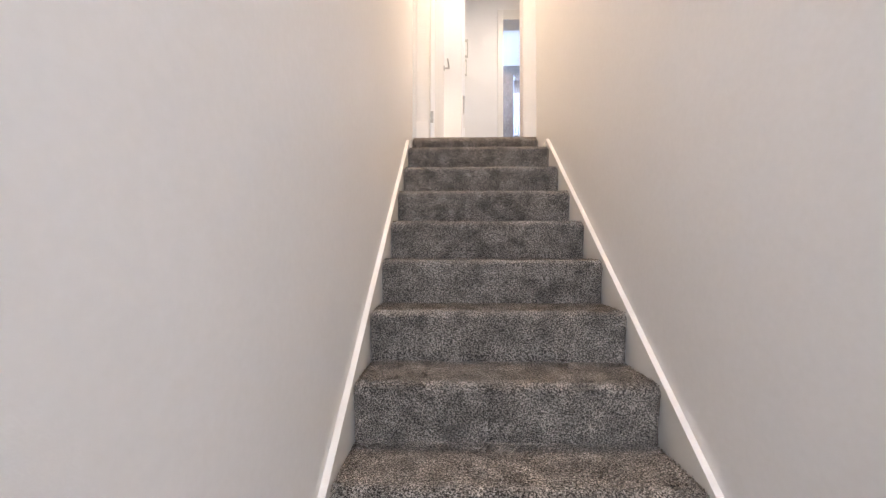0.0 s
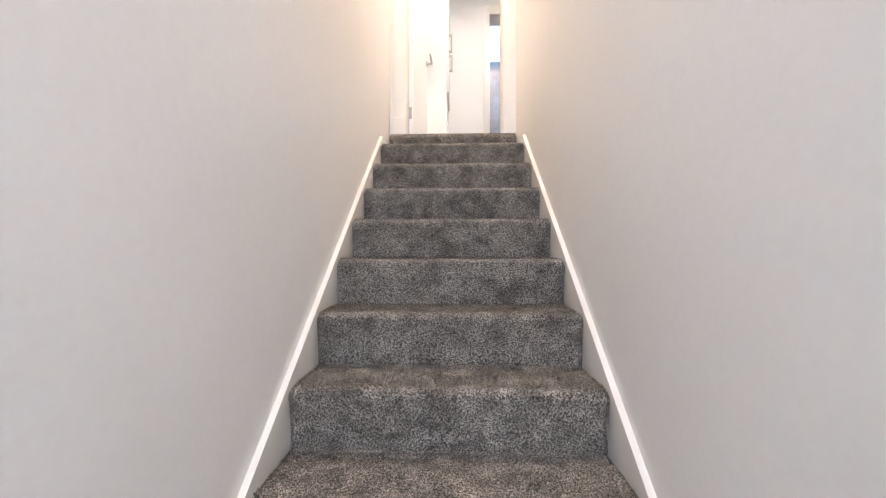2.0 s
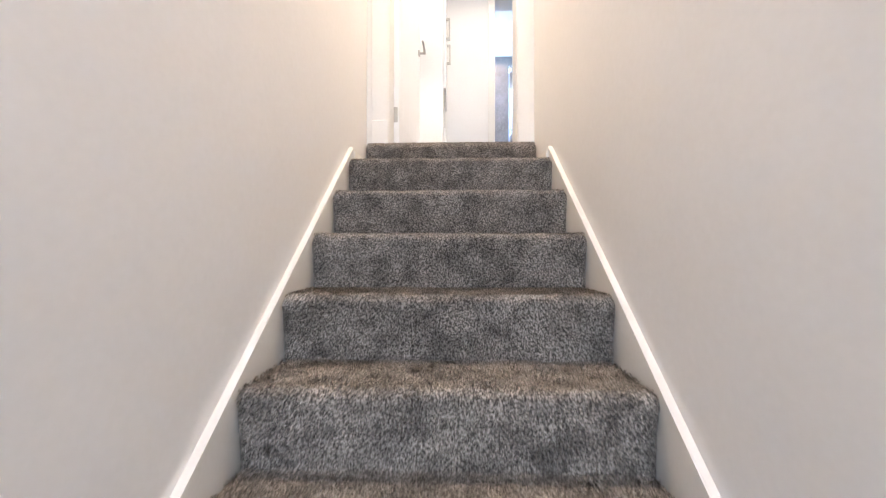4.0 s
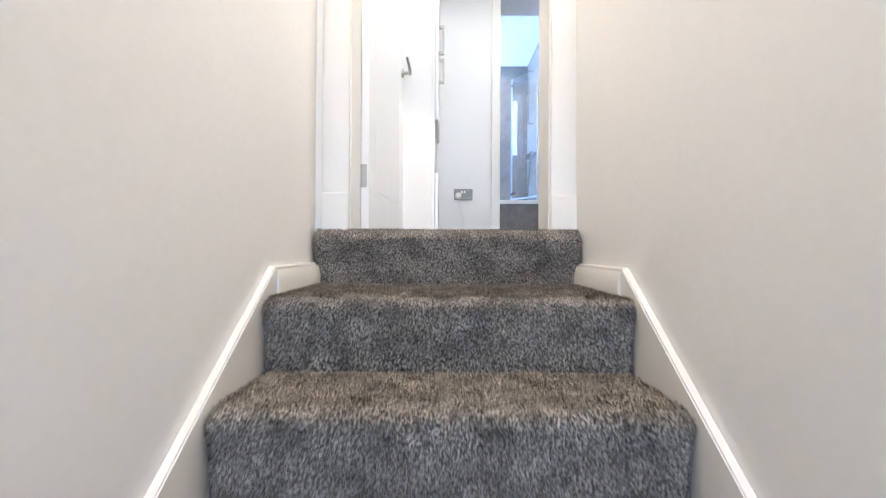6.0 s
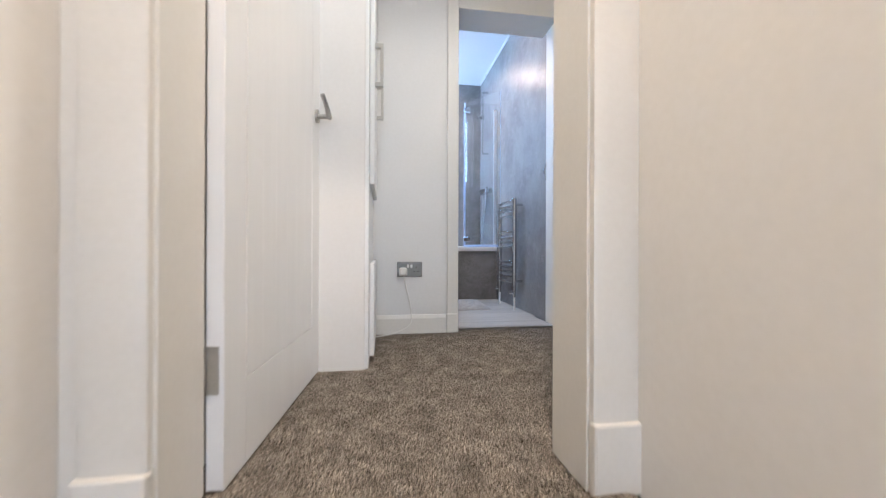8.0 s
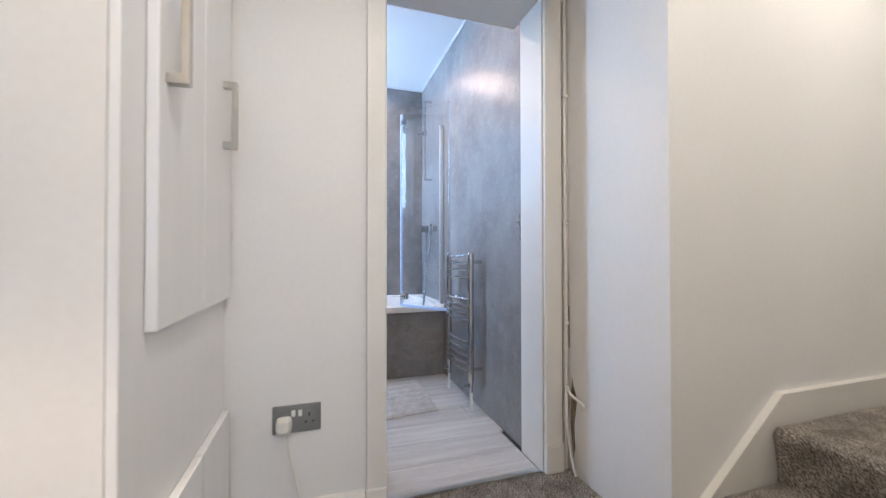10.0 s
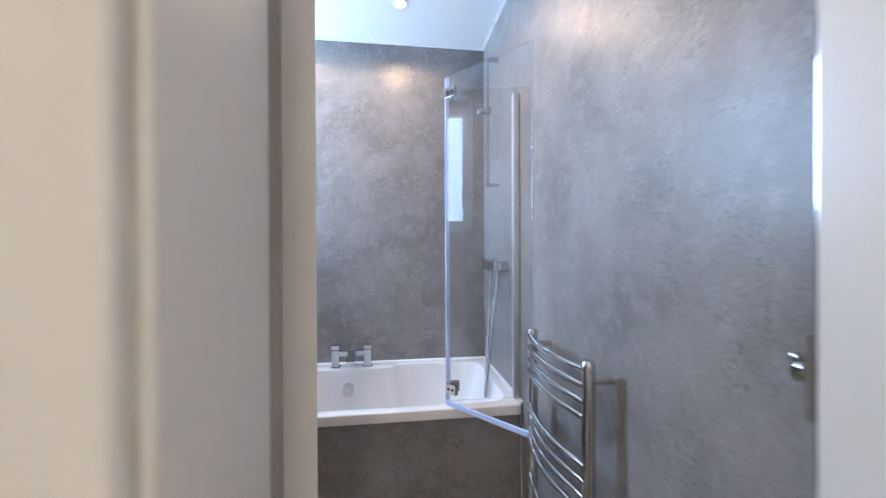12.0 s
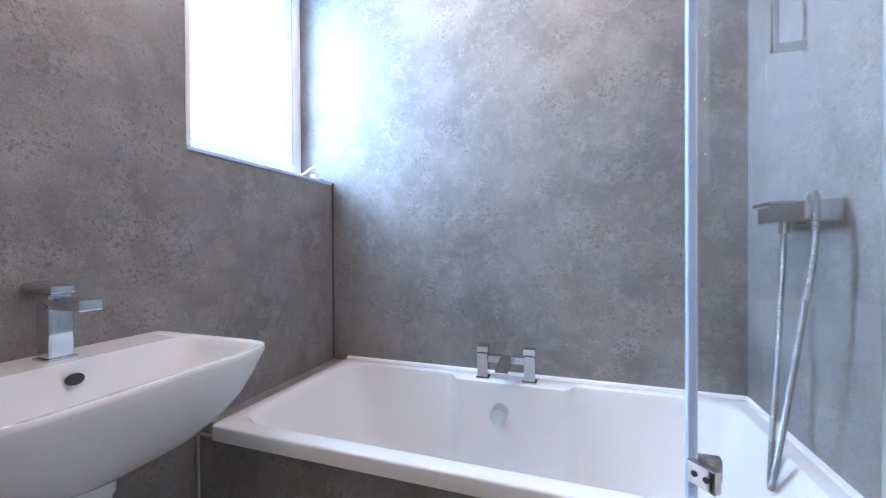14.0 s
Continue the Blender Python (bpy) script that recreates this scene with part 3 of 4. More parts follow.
for s in (-1, 1):
    inner, outer = s * (HALF + 0.001), s * (WALL - 0.001)
    zb = KZ + (YB - KY) * SL
    poly = [(0.026, NOSE1_Z - 0.01), (0.026, KZ), (KY, KZ), (YB, zb), (YB, FLOOR_LOW), (YB + 0.25, FLOOR_LOW), (KY, KZ - 0.36), (-0.1, KZ - 0.36)]
    bm = extrude_poly(poly, "x", min(inner, outer), max(inner, outer))
    es = [e for e in bm.edges if all(abs(v.co.x - inner) < 1e-5 for v in e.verts) and all(v.co.z > KZ + (v.co.y - KY) * SL - 0.03 or v.co.z > KZ - 0.01 for v in e.verts)]
    bmesh.ops.bevel(bm, geom=es, offset=0.0035, segments=3, affect='EDGES')
    part("string", bm, GLOSS, stairs, "white painted stair string")
    face = inner - s * 0.009
    poly = [(face, NOSE1_Z - 0.01), (face, KZ - 0.046), (inner - s * 0.0020, KZ - 0.014), (inner - s * 0.0002, KZ - 0.010), (inner - s * 0.0002, NOSE1_Z - 0.01)]
    part("skirting", extrude_poly(poly, "y", KY + 0.004, 0.05), GLOSS, stairs, "white moulded skirting at the stair head")

# upper stairs, seen from the landing
upper = empty("upper_staircase", "carpeted stairs rising off the landing beside a cream wall", "staircase", kind="structure")
UX1 = 1.39
for k in range(2):
    bm = step_mesh(0.0, 0.175 + 0.185 * k, 0.26 if k == 0 else 1.0, 0.19, 0.485, 40 + k)
    for v in bm.verts:
        c = v.co.copy()
        v.co = Vector((UX1 + 0.24 * k + c.y, 0.735 - c.x, c.z))
    part("step", bm, CARPET, upper)
poly = [(1.25, 0.0), (1.25, 0.07), (1.70, 0.452), (2.618, 0.452), (2.618, 0.0)]
part("string", extrude_poly(poly, "y", 1.224, 1.2495), GLOSS, upper, "white painted stair string")
poly = [(1.25, 0.0), (1.25, 0.07), (1.70, 0.452), (2.618, 0.452), (2.618, 0.0)]
part("string", extrude_poly(poly, "y", 0.2205, 0.246), GLOSS, upper, "white painted stair string")

# ---- stair head door ----
door = empty("door_1", "white painted panelled door standing open against the landing wall", "door")
door.matrix_world = pose(-0.337, 0.250, 0.001, 0, 0, math.degrees(math.atan2(0.785, 0.062)))
W, H, T = 0.79, 1.98, 0.036


part("core", box(0.001, W - 0.001, 0.004, T - 0.004, 0.001, H - 0.001), DOORW, door)
for a in (-0.0, T):
    s0, s1 = (0.0, 0.0045) if a == 0 else (T - 0.0045, T)
    part("stile", box(0.0, 0.105, s0, s1, 0.0, H, bevel=0.0015), DOORW, door)
    part("stile", box(W - 0.105, W, s0, s1, 0.0, H, bevel=0.0015), DOORW, door)
    part("rail", box(0.105, W - 0.105, s0, s1, 0.0, 0.20, bevel=0.0015), DOORW, door)
    part("rail", box(0.105, W - 0.105, s0, s1, H - 0.11, H, bevel=0.0015), DOORW, door)
    nb = 6
    bw = (W - 0.21 - 0.012) / nb
    for i in range(nb):
        q0, q1 = (s0 + 0.0004, s1 - 0.0004)
        part("board", box(0.111 + bw * i + 0.0001, 0.111 + bw * (i + 1) - 0.0001, q0, q1, 0.2035, H - 0.113, bevel=0.0004, seg=1), DOORW, door)
for hz in (0.20, 1.70):
    hg = part("hinge", box(-0.0025, -0.0003, 0.010, 0.034, hz, hz + 0.10, bevel=0.0005), BRUSHED, door, "brushed steel hinge leaf")
    part("knuckle", tube([(-0.0035, 0.039, hz), (-0.0035, 0.039, hz + 0.10)], 0.0055, 10), BRUSHED, hg)
hd = part("door_handle", tube([(W - 0.055, -0.0, 1.03), (W - 0.055, -0.010, 1.03)], 0.026, 24), BRUSHED, door, "brushed steel lever handle")
part("neck", tube([(W - 0.055, -0.010, 1.03), (W - 0.055, -0.050, 1.03)], 0.010, 14), BRUSHED, hd)
part("lever", tube(bez((W - 0.050, -0.050, 1.03), (W - 0.09, -0.056, 1.025), (W - 0.13, -0.060, 1.045), (W - 0.165, -0.050, 1.075)), lambda f: 0.011 - 0.003 * f, 14), BRUSHED, hd)

# ---- landing cupboard ----
cup = empty("cupboard", "white built-in cupboard with two bar-handled doors in the pier", "cupboard")
CX = -0.0895
part("frame", box(CX, CX + 0.016, 1.036, LY - 0.0005, 0.0, CEIL_Z - 0.001, bevel=0.002), DOORW, cup)


def cupboard_door(y0, y1, z0, z1, hy, hz=1.245):
    d = part("door", box(CX + 0.017, CX + 0.037, y0, y1, z0, z1, bevel=0.003), DOORW, cup)
    if hy:
        bm = bmesh.new()
        add_box(bm, CX + 0.060, CX + 0.074, hy - 0.010, hy + 0.010, hz, hz + 0.195, bevel=0.002)
        add_box(bm, CX + 0.037, CX + 0.066, hy - 0.010, hy + 0.010, hz, hz + 0.020, bevel=0.002)
        add_box(bm, CX + 0.037, CX + 0.066, hy - 0.010, hy + 0.010, hz + 0.175, hz + 0.195, bevel=0.002)
        part("handle", bm, BRUSHED, d, "squared brushed steel bar handle")


cupboard_door(1.120, 1.398, 0.790, 2.30, 1.160, 1.238)
cupboard_door(1.402, 1.680, 0.790, 2.30, 1.580, 1.228)
cupboard_door(1.120, 1.398, 0.030, 0.440, 0)
cupboard_door(1.402, 1.680, 0.030, 0.440, 0)

# ---- socket with plug and cable ----
sock = empty("wall_socket", "brushed steel double socket on the landing wall", "socket")
part("plate", box(0.068, 0.218, LY - 0.008, LY, 0.338, 0.428, bevel=0.003), GUNMETAL, sock)
part("insert", box(0.080, 0.206, LY - 0.0095, LY - 0.0075, 0.350, 0.416, bevel=0.001), GUNMETAL, sock)
for x in (0.132, 0.153):
    part("switch", box(x - 0.006, x + 0.006, LY - 0.013, LY - 0.009, 0.392, 0.412, bevel=0.001), PLASTIC, sock, "white rocker switch")
# dark slabs on the insert paint the shade in the pin holes
bm = bmesh.new()
add_box(bm, 0.179, 0.184, LY - 0.0105, LY - 0.009, 0.388, 0.400)
add_box(bm, 0.167, 0.175, LY - 0.0105, LY - 0.009, 0.368, 0.373)
add_box(bm, 0.189, 0.197, LY - 0.0105, LY - 0.009, 0.368, 0.373)
part("pin_holes", bm, DARK, sock)
plug = empty("plug", "white three-pin plug with a cable trailing to the floor", "plug")
part("body", loft([superring(0.080, 0.128, 0.345, 0.395, 0, 4, 32), superring(0.080, 0.128, 0.345, 0.395, 0.02, 4, 32), superring(0.088, 0.120, 0.355, 0.388, 0.034, 3, 32)]), PLUGW, plug)
for o in plug.children:
    o.matrix_local = Matrix(((1, 0, 0, 0), (0, 0, -1, LY - 0.0105), (0, 1, 0, 0), (0, 0, 0, 1)))
cab = bez((0.106, LY - 0.030, 0.347), (0.125, LY - 0.030, 0.24), (0.165, LY - 0.026, 0.14), (0.150, LY - 0.030, 0.070), 18)
cab += bez((0.150, LY - 0.030, 0.070), (0.135, LY - 0.035, 0.03), (0.05, LY - 0.06, 0.006), (-0.060, LY - 0.10, 0.006), 16)[1:]
part("cable", tube(cab, 0.0034, 8), PLUGW, plug)

# ---- pipe by the bathroom door ----
pp = empty("cable_conduit", "thin white painted pipe clipped up the wall corner", "pipe")
PX, PY = 1.219, LYE - 0.013
part("pipe", tube([(PX, PY, 0.005), (PX, PY, CEIL_Z - 0.005)], 0.0085, 14), GLOSS, pp)
part("pipe", tube([(PX + 0.013, LYE - 0.007, 0.62), (PX + 0.013, LYE - 0.007, CEIL_Z - 0.005)], 0.0045, 8), GLOSS, pp)
for z in (0.62, 1.05, 1.6, 2.1):
    part("clip", box(PX - 0.011, PX + 0.013, LYE - 0.025, LYE - 0.001, z, z + 0.014, bevel=0.004), GLOSS, pp)
for z in (0.50, 0.735):
    part("coupler", tube([(PX, PY, z), (PX, PY, z + 0.007), (PX, PY, z + 0.028), (PX, PY, z + 0.035)], lambda f: 0.0125 if 0.2 < f < 0.8 else 0.010, 14), GLOSS, pp)
# solid dark strip stands for shade in the joint behind the pipe
structure("trim_pipe_gap", box(1.2032, 1.2090, LYE - 0.0065, LYE - 0.0005, 0.0, CEIL_Z), DARK, "solid dark strip painting the shade of the open joint behind the pipe")
structure("trim_wall_crack", box(1.2384, 1.2396, LYE - 0.013, LYE - 0.008, 0.52, 0.70), PLASTER, "brown crack in the plaster beside the pipe")

# ---- bath ----
bath = empty("bath", "white acrylic double-ended bath fitted between the walls", "bath")
X0, X1, Y0, Y1, ZR = -0.452, BX1 - 0.006, 3.142, BY1 - 0.006, 0.530


def bath_ring(f, z, p):
    """Inner ring; f shrinks it towards the middle."""
    r = superring(X0 + 0.055 + 0.30 * f, X1 - 0.055 - 0.24 * f, Y0 + 0.055 + 0.10 * f, Y1 - 0.055 - 0.06 * f, z, p, 320)
    for v in r:
        d = abs(v.x - 0.335)
        if v.y > 3.60 and d < 0.24:
            lim = Y1 - 0.108 - 0.04 * f
            k = min(1.0, (0.24 - d) / 0.030)
            v.y = min(v.y, lim * k + v.y * (1 - k))
    return r


def outer_ring(i, z):
    return superring(X0 + i, X1 - i, Y0 + i, Y1 - i, z, 60, 320)


rings = [outer_ring(0.012, ZR - 0.045), outer_ring(0.0, ZR - 0.043), outer_ring(0.0, ZR - 0.006), outer_ring(0.002, ZR - 0.002), outer_ring(0.006, ZR),
         bath_ring(-0.09, ZR, 18), bath_ring(-0.03, ZR - 0.001, 14), bath_ring(-0.01, ZR - 0.006, 12), bath_ring(0.03, ZR - 0.03, 11), bath_ring(0.18, ZR - 0.14, 9), bath_ring(0.40, ZR - 0.28, 8), bath_ring(0.62, ZR - 0.37, 7), bath_ring(0.85, ZR - 0.405, 6), bath_ring(1.2, ZR - 0.41, 5)]
part("tub", loft(rings, False, True), ACRYLIC, bath)
bm = bmesh.new()
add_tube(bm, [(0.307, Y1 - 0.120, 0.430), (0.307, Y1 - 0.166, 0.424)], 0.031, 32)
part("overflow", bm, CHROME, bath, "round chrome overflow knob")
part("waste", tube([(0.33, 3.49, ZR - 0.409), (0.33, 3.49, ZR - 0.403)], 0.034, 28), CHROME, bath, "chrome waste")
structure("wall_bath_panel", box(X0 - 0.066, X1, Y0 + 0.018, Y0 + 0.034, 0.0, ZR - 0.046, bevel=0.001), STONE, "dark grey stone-effect panel along the bath")
structure("trim_bath_ledge", box(BX0 + 0.0005, X0 + 0.012, Y0 + 0.036, BY1 - 0.0005, ZR - 0.06, ZR - 0.012), STONE, "narrow grey ledge filling the gap beside the bath")
structure("trim_bath_panel_edge", box(BX1 - 0.014, BX1 - 0.0005, Y0 + 0.004, Y0 + 0.017, 0.0, ZR - 0.047, bevel=0.002), CHROME, "slim metal strip closing the bath panel")

structure("trim_bath_seal_north", extrude_poly([(BY1 - 0.0005, ZR), (BY1 - 0.012, ZR), (BY1 - 0.010, ZR + 0.007), (BY1 - 0.0005, ZR + 0.012)], "x", X0 + 0.01, BX1 - 0.0005), ACRYLIC, "white sealant bead behind the bath")
structure("trim_bath_seal_east", extrude_poly([(BX1 - 0.0005, ZR), (BX1 - 0.012, ZR), (BX1 - 0.010, ZR + 0.007), (BX1 - 0.0005, ZR + 0.012)], "y", Y0 + 0.01, BY1 - 0.012), ACRYLIC, "white sealant bead beside the bath")
structure("trim_bath_panel_end", box(X0 - 0.068, X0 - 0.056, Y0 + 0.012, Y0 + 0.0175, 0.0, ZR - 0.047, bevel=0.002), SATIN, "slim metal strip at the end of the bath panel")

# bath filler
filler = empty("bath_tap", "square chrome bath filler standing on the bath rim", "tap")
TY = Y1 - 0.055
for x in (0.227, 0.410):
    part("base", box(x - 0.027, x + 0.027, TY - 0.027, TY + 0.027, ZR, ZR + 0.006, bevel=0.0015), CHROME, filler)
    part("pillar", box(x - 0.021, x + 0.021, TY - 0.021, TY + 0.021, ZR + 0.006, ZR + 0.102, bevel=0.002), CHROME, filler)
    part("tap_head", box(x - 0.023, x + 0.023, TY - 0.023, TY + 0.023, ZR + 0.105, ZR + 0.130, bevel=0.003), CHROME, filler)
for xa, xb in ((0.246, 0.300), (0.337, 0.391)):
    part("bridge", box(xa, xb, TY - 0.014, TY + 0.014, ZR + 0.066, ZR + 0.094, bevel=0.002), CHROME, filler)
bm = bmesh.new()
add_box(bm, -0.024, 0.024, -0.125, 0.015, -0.011, 0.011, bevel=0.003, m=Matrix.Translation((0.3185, TY, ZR + 0.078)) @ Matrix.Rotation(radians(12), 4, 'X'))
part("spout", bm, CHROME, filler)

# ---- shower screen ----
scr = empty("shower_screen", "frameless folding glass bath screen with chrome hinges", "shower screen")
HX, HYS = 0.795, 3.190
FX, FY = 1.060, 2.845
Z0S, Z1S = ZR + 0.012, 1.982
part("wall_profile", box(BX1 - 0.030, BX1 - 0.001, HYS - 0.004, HYS + 0.026, Z0S - 0.004, Z1S - 0.05, bevel=0.003), SATIN, scr, "upright satin aluminium wall profile")
g1 = part("glass_panel", box(HX + 0.006, BX1 - 0.016, HYS + 0.008, HYS + 0.013, Z0S, Z1S, bevel=0.001, seg=1), GLASS, scr, "fixed clear glass panel")
ang = math.atan2(FY - HYS, FX - HX)
L = math.hypot(FX - HX, FY - HYS)
M = Matrix.Translation((HX, HYS, 0)) @ Matrix.Rotation(ang, 4, 'Z')
g2 = part("glass_panel", box(0.004, L, -0.0025, 0.0025, Z0S + 0.006, Z1S, bevel=0.001, seg=1, m=M), GLASS, scr, "hinged clear glass panel swung out")
g1.visible_shadow = g2.visible_shadow = False
# opaque bluish strip paints the highlight along the free glass edge
part("glass_edge", box(L + 0.0003, L + 0.0018, -0.0022, 0.0022, Z0S + 0.006, Z1S, m=M), SEAL, scr, "bluish strip painting the highlight of the polished glass edge")
part("seal", box(0.0, L, -0.007, 0.007, Z0S - 0.014, Z0S + 0.008, bevel=0.003, m=M), SEAL, scr, "bluish clear plastic wiper seal")
part("seal", box(HX - 0.006, HX + 0.014, HYS - 0.006, HYS + 0.016, Z0S - 0.004, Z1S, bevel=0.004), SEAL, scr, "clear plastic seal down the glass edge")
for z in (0.585, 1.885):
    hb = part("hinge", box(HX + 0.001, HX + 0.058, HYS + 0.002, HYS + 0.024, z, z + 0.045, bevel=0.002), CHROME, scr, "chrome glass hinge")
    part("hinge_leaf", box(0.002, 0.058, -0.012, 0.010, z, z + 0.045, bevel=0.002, m=M), CHROME, hb)
    for d in (0.018, 0.042):
        p = M @ Vector((d, -0.012, z + 0.022))
        q = M @ Vector((d, -0.014, z + 0.022))
        part("screw", tube([p, q], 0.006, 12), DARK, hb)

# ---- shower ----
shower = empty("shower_mixer", "square chrome bar shower valve with a ribbed hose", "shower")
VY, VZ = 3.44, 1.135
part("valve", box(BX1 - 0.078, BX1 - 0.028, VY - 0.085, VY + 0.145, VZ - 0.024, VZ + 0.020, bevel=0.004), CHROME, shower)
part("lever", box(BX1 - 0.080, BX1 - 0.026, VY + 0.060, VY + 0.175, VZ + 0.023, VZ + 0.033, bevel=0.003), CHROME, shower)
for y in (VY - 0.050, VY + 0.10):
    part("wall_mount", box(BX1 - 0.029, BX1 - 0.0005, y - 0.024, y + 0.024, VZ - 0.026, VZ + 0.022, bevel=0.003), CHROME, shower)
hose = bez((BX1 - 0.055, VY - 0.045, VZ + 0.022), (BX1 - 0.055, VY - 0.090, VZ + 0.075), (BX1 - 0.060, VY - 0.105, VZ - 0.05), (BX1 - 0.075, VY - 0.085, VZ - 0.20), 180)
hose += bez((BX1 - 0.075, VY - 0.085, VZ - 0.20), (BX1 - 0.09, VY - 0.06, 0.75), (BX1 - 0.10, VY + 0.00, 0.46), (BX1 - 0.095, VY + 0.025, 0.45), 400)[1:]
hose += bez((BX1 - 0.095, VY + 0.025, 0.45), (BX1 - 0.09, VY + 0.05, 0.46), (BX1 - 0.062, VY + 0.055, 0.85), (BX1 - 0.056, VY + 0.055, VZ - 0.045), 400)[1:]
ND = len(hose) - 1
part("hose", tube(hose, lambda f: 0.0066 + 0.0013 * math.sin(f * ND * math.pi * 0.5), 12), HOSE, shower, "ribbed chrome hose")
part("outlet", tube([(BX1 - 0.056, VY + 0.055, VZ - 0.050), (BX1 - 0.056, VY + 0.055, VZ - 0.022)], 0.011, 16), CHROME, shower)

rail = empty("shower_riser_rail", "slim chrome riser rail with a small slider on the wall", "shower rail")
RY = 3.525
for z in (1.555, 2.232):
    part("bracket", box(BX1 - 0.070, BX1 - 0.0005, RY - 0.011, RY + 0.011, z, z + 0.018, bevel=0.002), CHROME, rail)
part("bar", box(BX1 - 0.070, BX1 - 0.056, RY - 0.008, RY + 0.008, 1.573, 2.232, bevel=0.003), CHROME, rail)
sl = part("slider", box(BX1 - 0.080, BX1 - 0.046, RY - 0.018, RY + 0.018, 1.945, 1.985, bevel=0.004), CHROME, rail)
part("holder", tube([(BX1 - 0.080, RY - 0.004, 1.968), (BX1 - 0.125, RY - 0.025, 1.945)], 0.013, 14), CHROME, sl)

# ---- towel radiator ----
rad = empty("towel_radiator", "curved chrome ladder towel radiator on the panelled wall", "radiator")
RX, RYN, RYF, RZ0, RZ1 = 1.062, 2.450, 2.850, 0.170, 0.931
for y in (RYN, RYF):
    p = part("post", tube([(RX, y, RZ0), (RX, y, RZ1 - 0.012)], 0.0175, 18), CHROME, rad)
    part("cap", tube([(RX, y, RZ1 - 0.012), (RX, y, RZ1)], lambda f: 0.0185 - 0.005 * f, 18), CHROME, p)
    for z in (RZ0 + 0.07, RZ1 - 0.055):
        part("wall_bracket", tube([(RX, y - 0.0, z), (BX1 - 0.0005, y - 0.0, z)], 0.0105, 14), CHROME, rad)
for f in (0.03, 0.085, 0.14, 0.195, 0.365, 0.42, 0.475, 0.53, 0.70, 0.752, 0.805, 0.86, 0.915):
    z = RZ1 - f * (RZ1 - RZ0)
    pts = [(RX - 0.012 - 0.027 * math.sin(math.pi * i / 16), RYN + (RYF - RYN) * i / 16, z) for i in range(17)]
    part("rung", tube(pts, 0.0095, 12), CHROME, rad)
for y, dy in ((RYN, -0.012), (RYF, 0.0)):
    v = part("valve", tube([(RX, y, RZ0), (RX, y, RZ0 - 0.062)], 0.012, 14), CHROME, rad)
    part("valve_knob", tube([(RX - 0.012, y, RZ0 - 0.025), (RX - 0.046, y, RZ0 - 0.025)], 0.011, 12), CHROME, v)
    part("tail_pipe", tube([(RX, y, RZ0 - 0.062), (RX - 0.004, y + dy, 0.0)], 0.0085, 12), PLASTIC, rad, "white painted pipe tail")

# ---- basin ----
basin = empty("basin", "white ceramic wall-hung basin with a curved underside", "basin")
BW0, BW1, BXF = 2.530, 3.052, -0.106
BZR = 0.826
xs0 = BX0 + 0.001


def basin_ring(f, z, p):
    """Outer ring; f shrinks it in and back towards the wall."""
    cy = (BW0 + BW1) / 2
    h = (BW1 - BW0) / 2 * (1 - f)
    r = superring(xs0 - 0.10, BXF - (BXF - xs0) * 0.62 * f, cy - h, cy + h, z, p)
    for v in r:
        v.x = max(v.x, xs0)
    return r


def bowl_ring(f, z, p):
    cy = (BW0 + BW1) / 2
    h = (BW1 - BW0) / 2 - 0.022 - 0.13 * f
    return superring(xs0 + 0.125 + 0.03 * f, BXF - 0.020 - 0.13 * f, cy - h, cy + h, z, p)


rings = [basin_ring(0.70, BZR - 0.207, 2.6), basin_ring(0.54, BZR - 0.203, 2.8), basin_ring(0.40, BZR - 0.189, 3.0), basin_ring(0.27, BZR - 0.166, 3.3), basin_ring(0.165, BZR - 0.136, 3.8), basin_ring(0.085, BZR - 0.100, 4.4), basin_ring(0.036, BZR - 0.062, 5.2), basin_ring(0.010, BZR - 0.028, 6.5), basin_ring(0.0, BZR - 0.010, 7.5), basin_ring(0.003, BZR - 0.003, 7.5), basin_ring(0.012, BZR, 8),
         bowl_ring(-0.03, BZR, 9), bowl_ring(0.0, BZR - 0.003, 8), bowl_ring(0.04, BZR - 0.02, 5.5), bowl_ring(0.16, BZR - 0.06, 4.6), bowl_ring(0.45, BZR - 0.105, 3.6), bowl_ring(0.85, BZR - 0.122, 2.6), bowl_ring(1.1, BZR - 0.124, 2)]
part("bowl", loft(rings), CERAMIC, basin)
YM = 2.79
# solid dark disc stands for the shade inside the overflow hole
part("overflow_hole", loft([superring(-0.016, 0.016, -0.012, 0.012, z, 2, 24) for z in (0, 0.004)]), DARK, basin, "dark oval disc painting the shade in the overflow hole")
basin.children[-1].matrix_local = Matrix.Translation((xs0 + 0.1325, YM, BZR - 0.036)) @ Matrix.Rotation(radians(90), 4, 'Z') @ Matrix.Rotation(radians(78), 4, 'X')
bt = empty("basin_tap", "square chrome mixer tap on the basin deck", "tap")
TX = xs0 + 0.072
part("base", box(TX - 0.026, TX + 0.026, YM - 0.026, YM + 0.026, BZR, BZR + 0.006, bevel=0.001), CHROME, bt)
part("body", box(TX - 0.021, TX + 0.021, YM - 0.021, YM + 0.021, BZR + 0.006, BZR + 0.118, bevel=0.002), CHROME, bt)
part("spout", box(TX + 0.012, TX + 0.118, YM - 0.021, YM + 0.021, BZR + 0.106, BZR + 0.128, bevel=0.003), CHROME, bt)
part("cartridge", box(TX - 0.019, TX + 0.019, YM - 0.019, YM + 0.019, BZR + 0.12, BZR + 0.136, bevel=0.001), CHROME, bt)
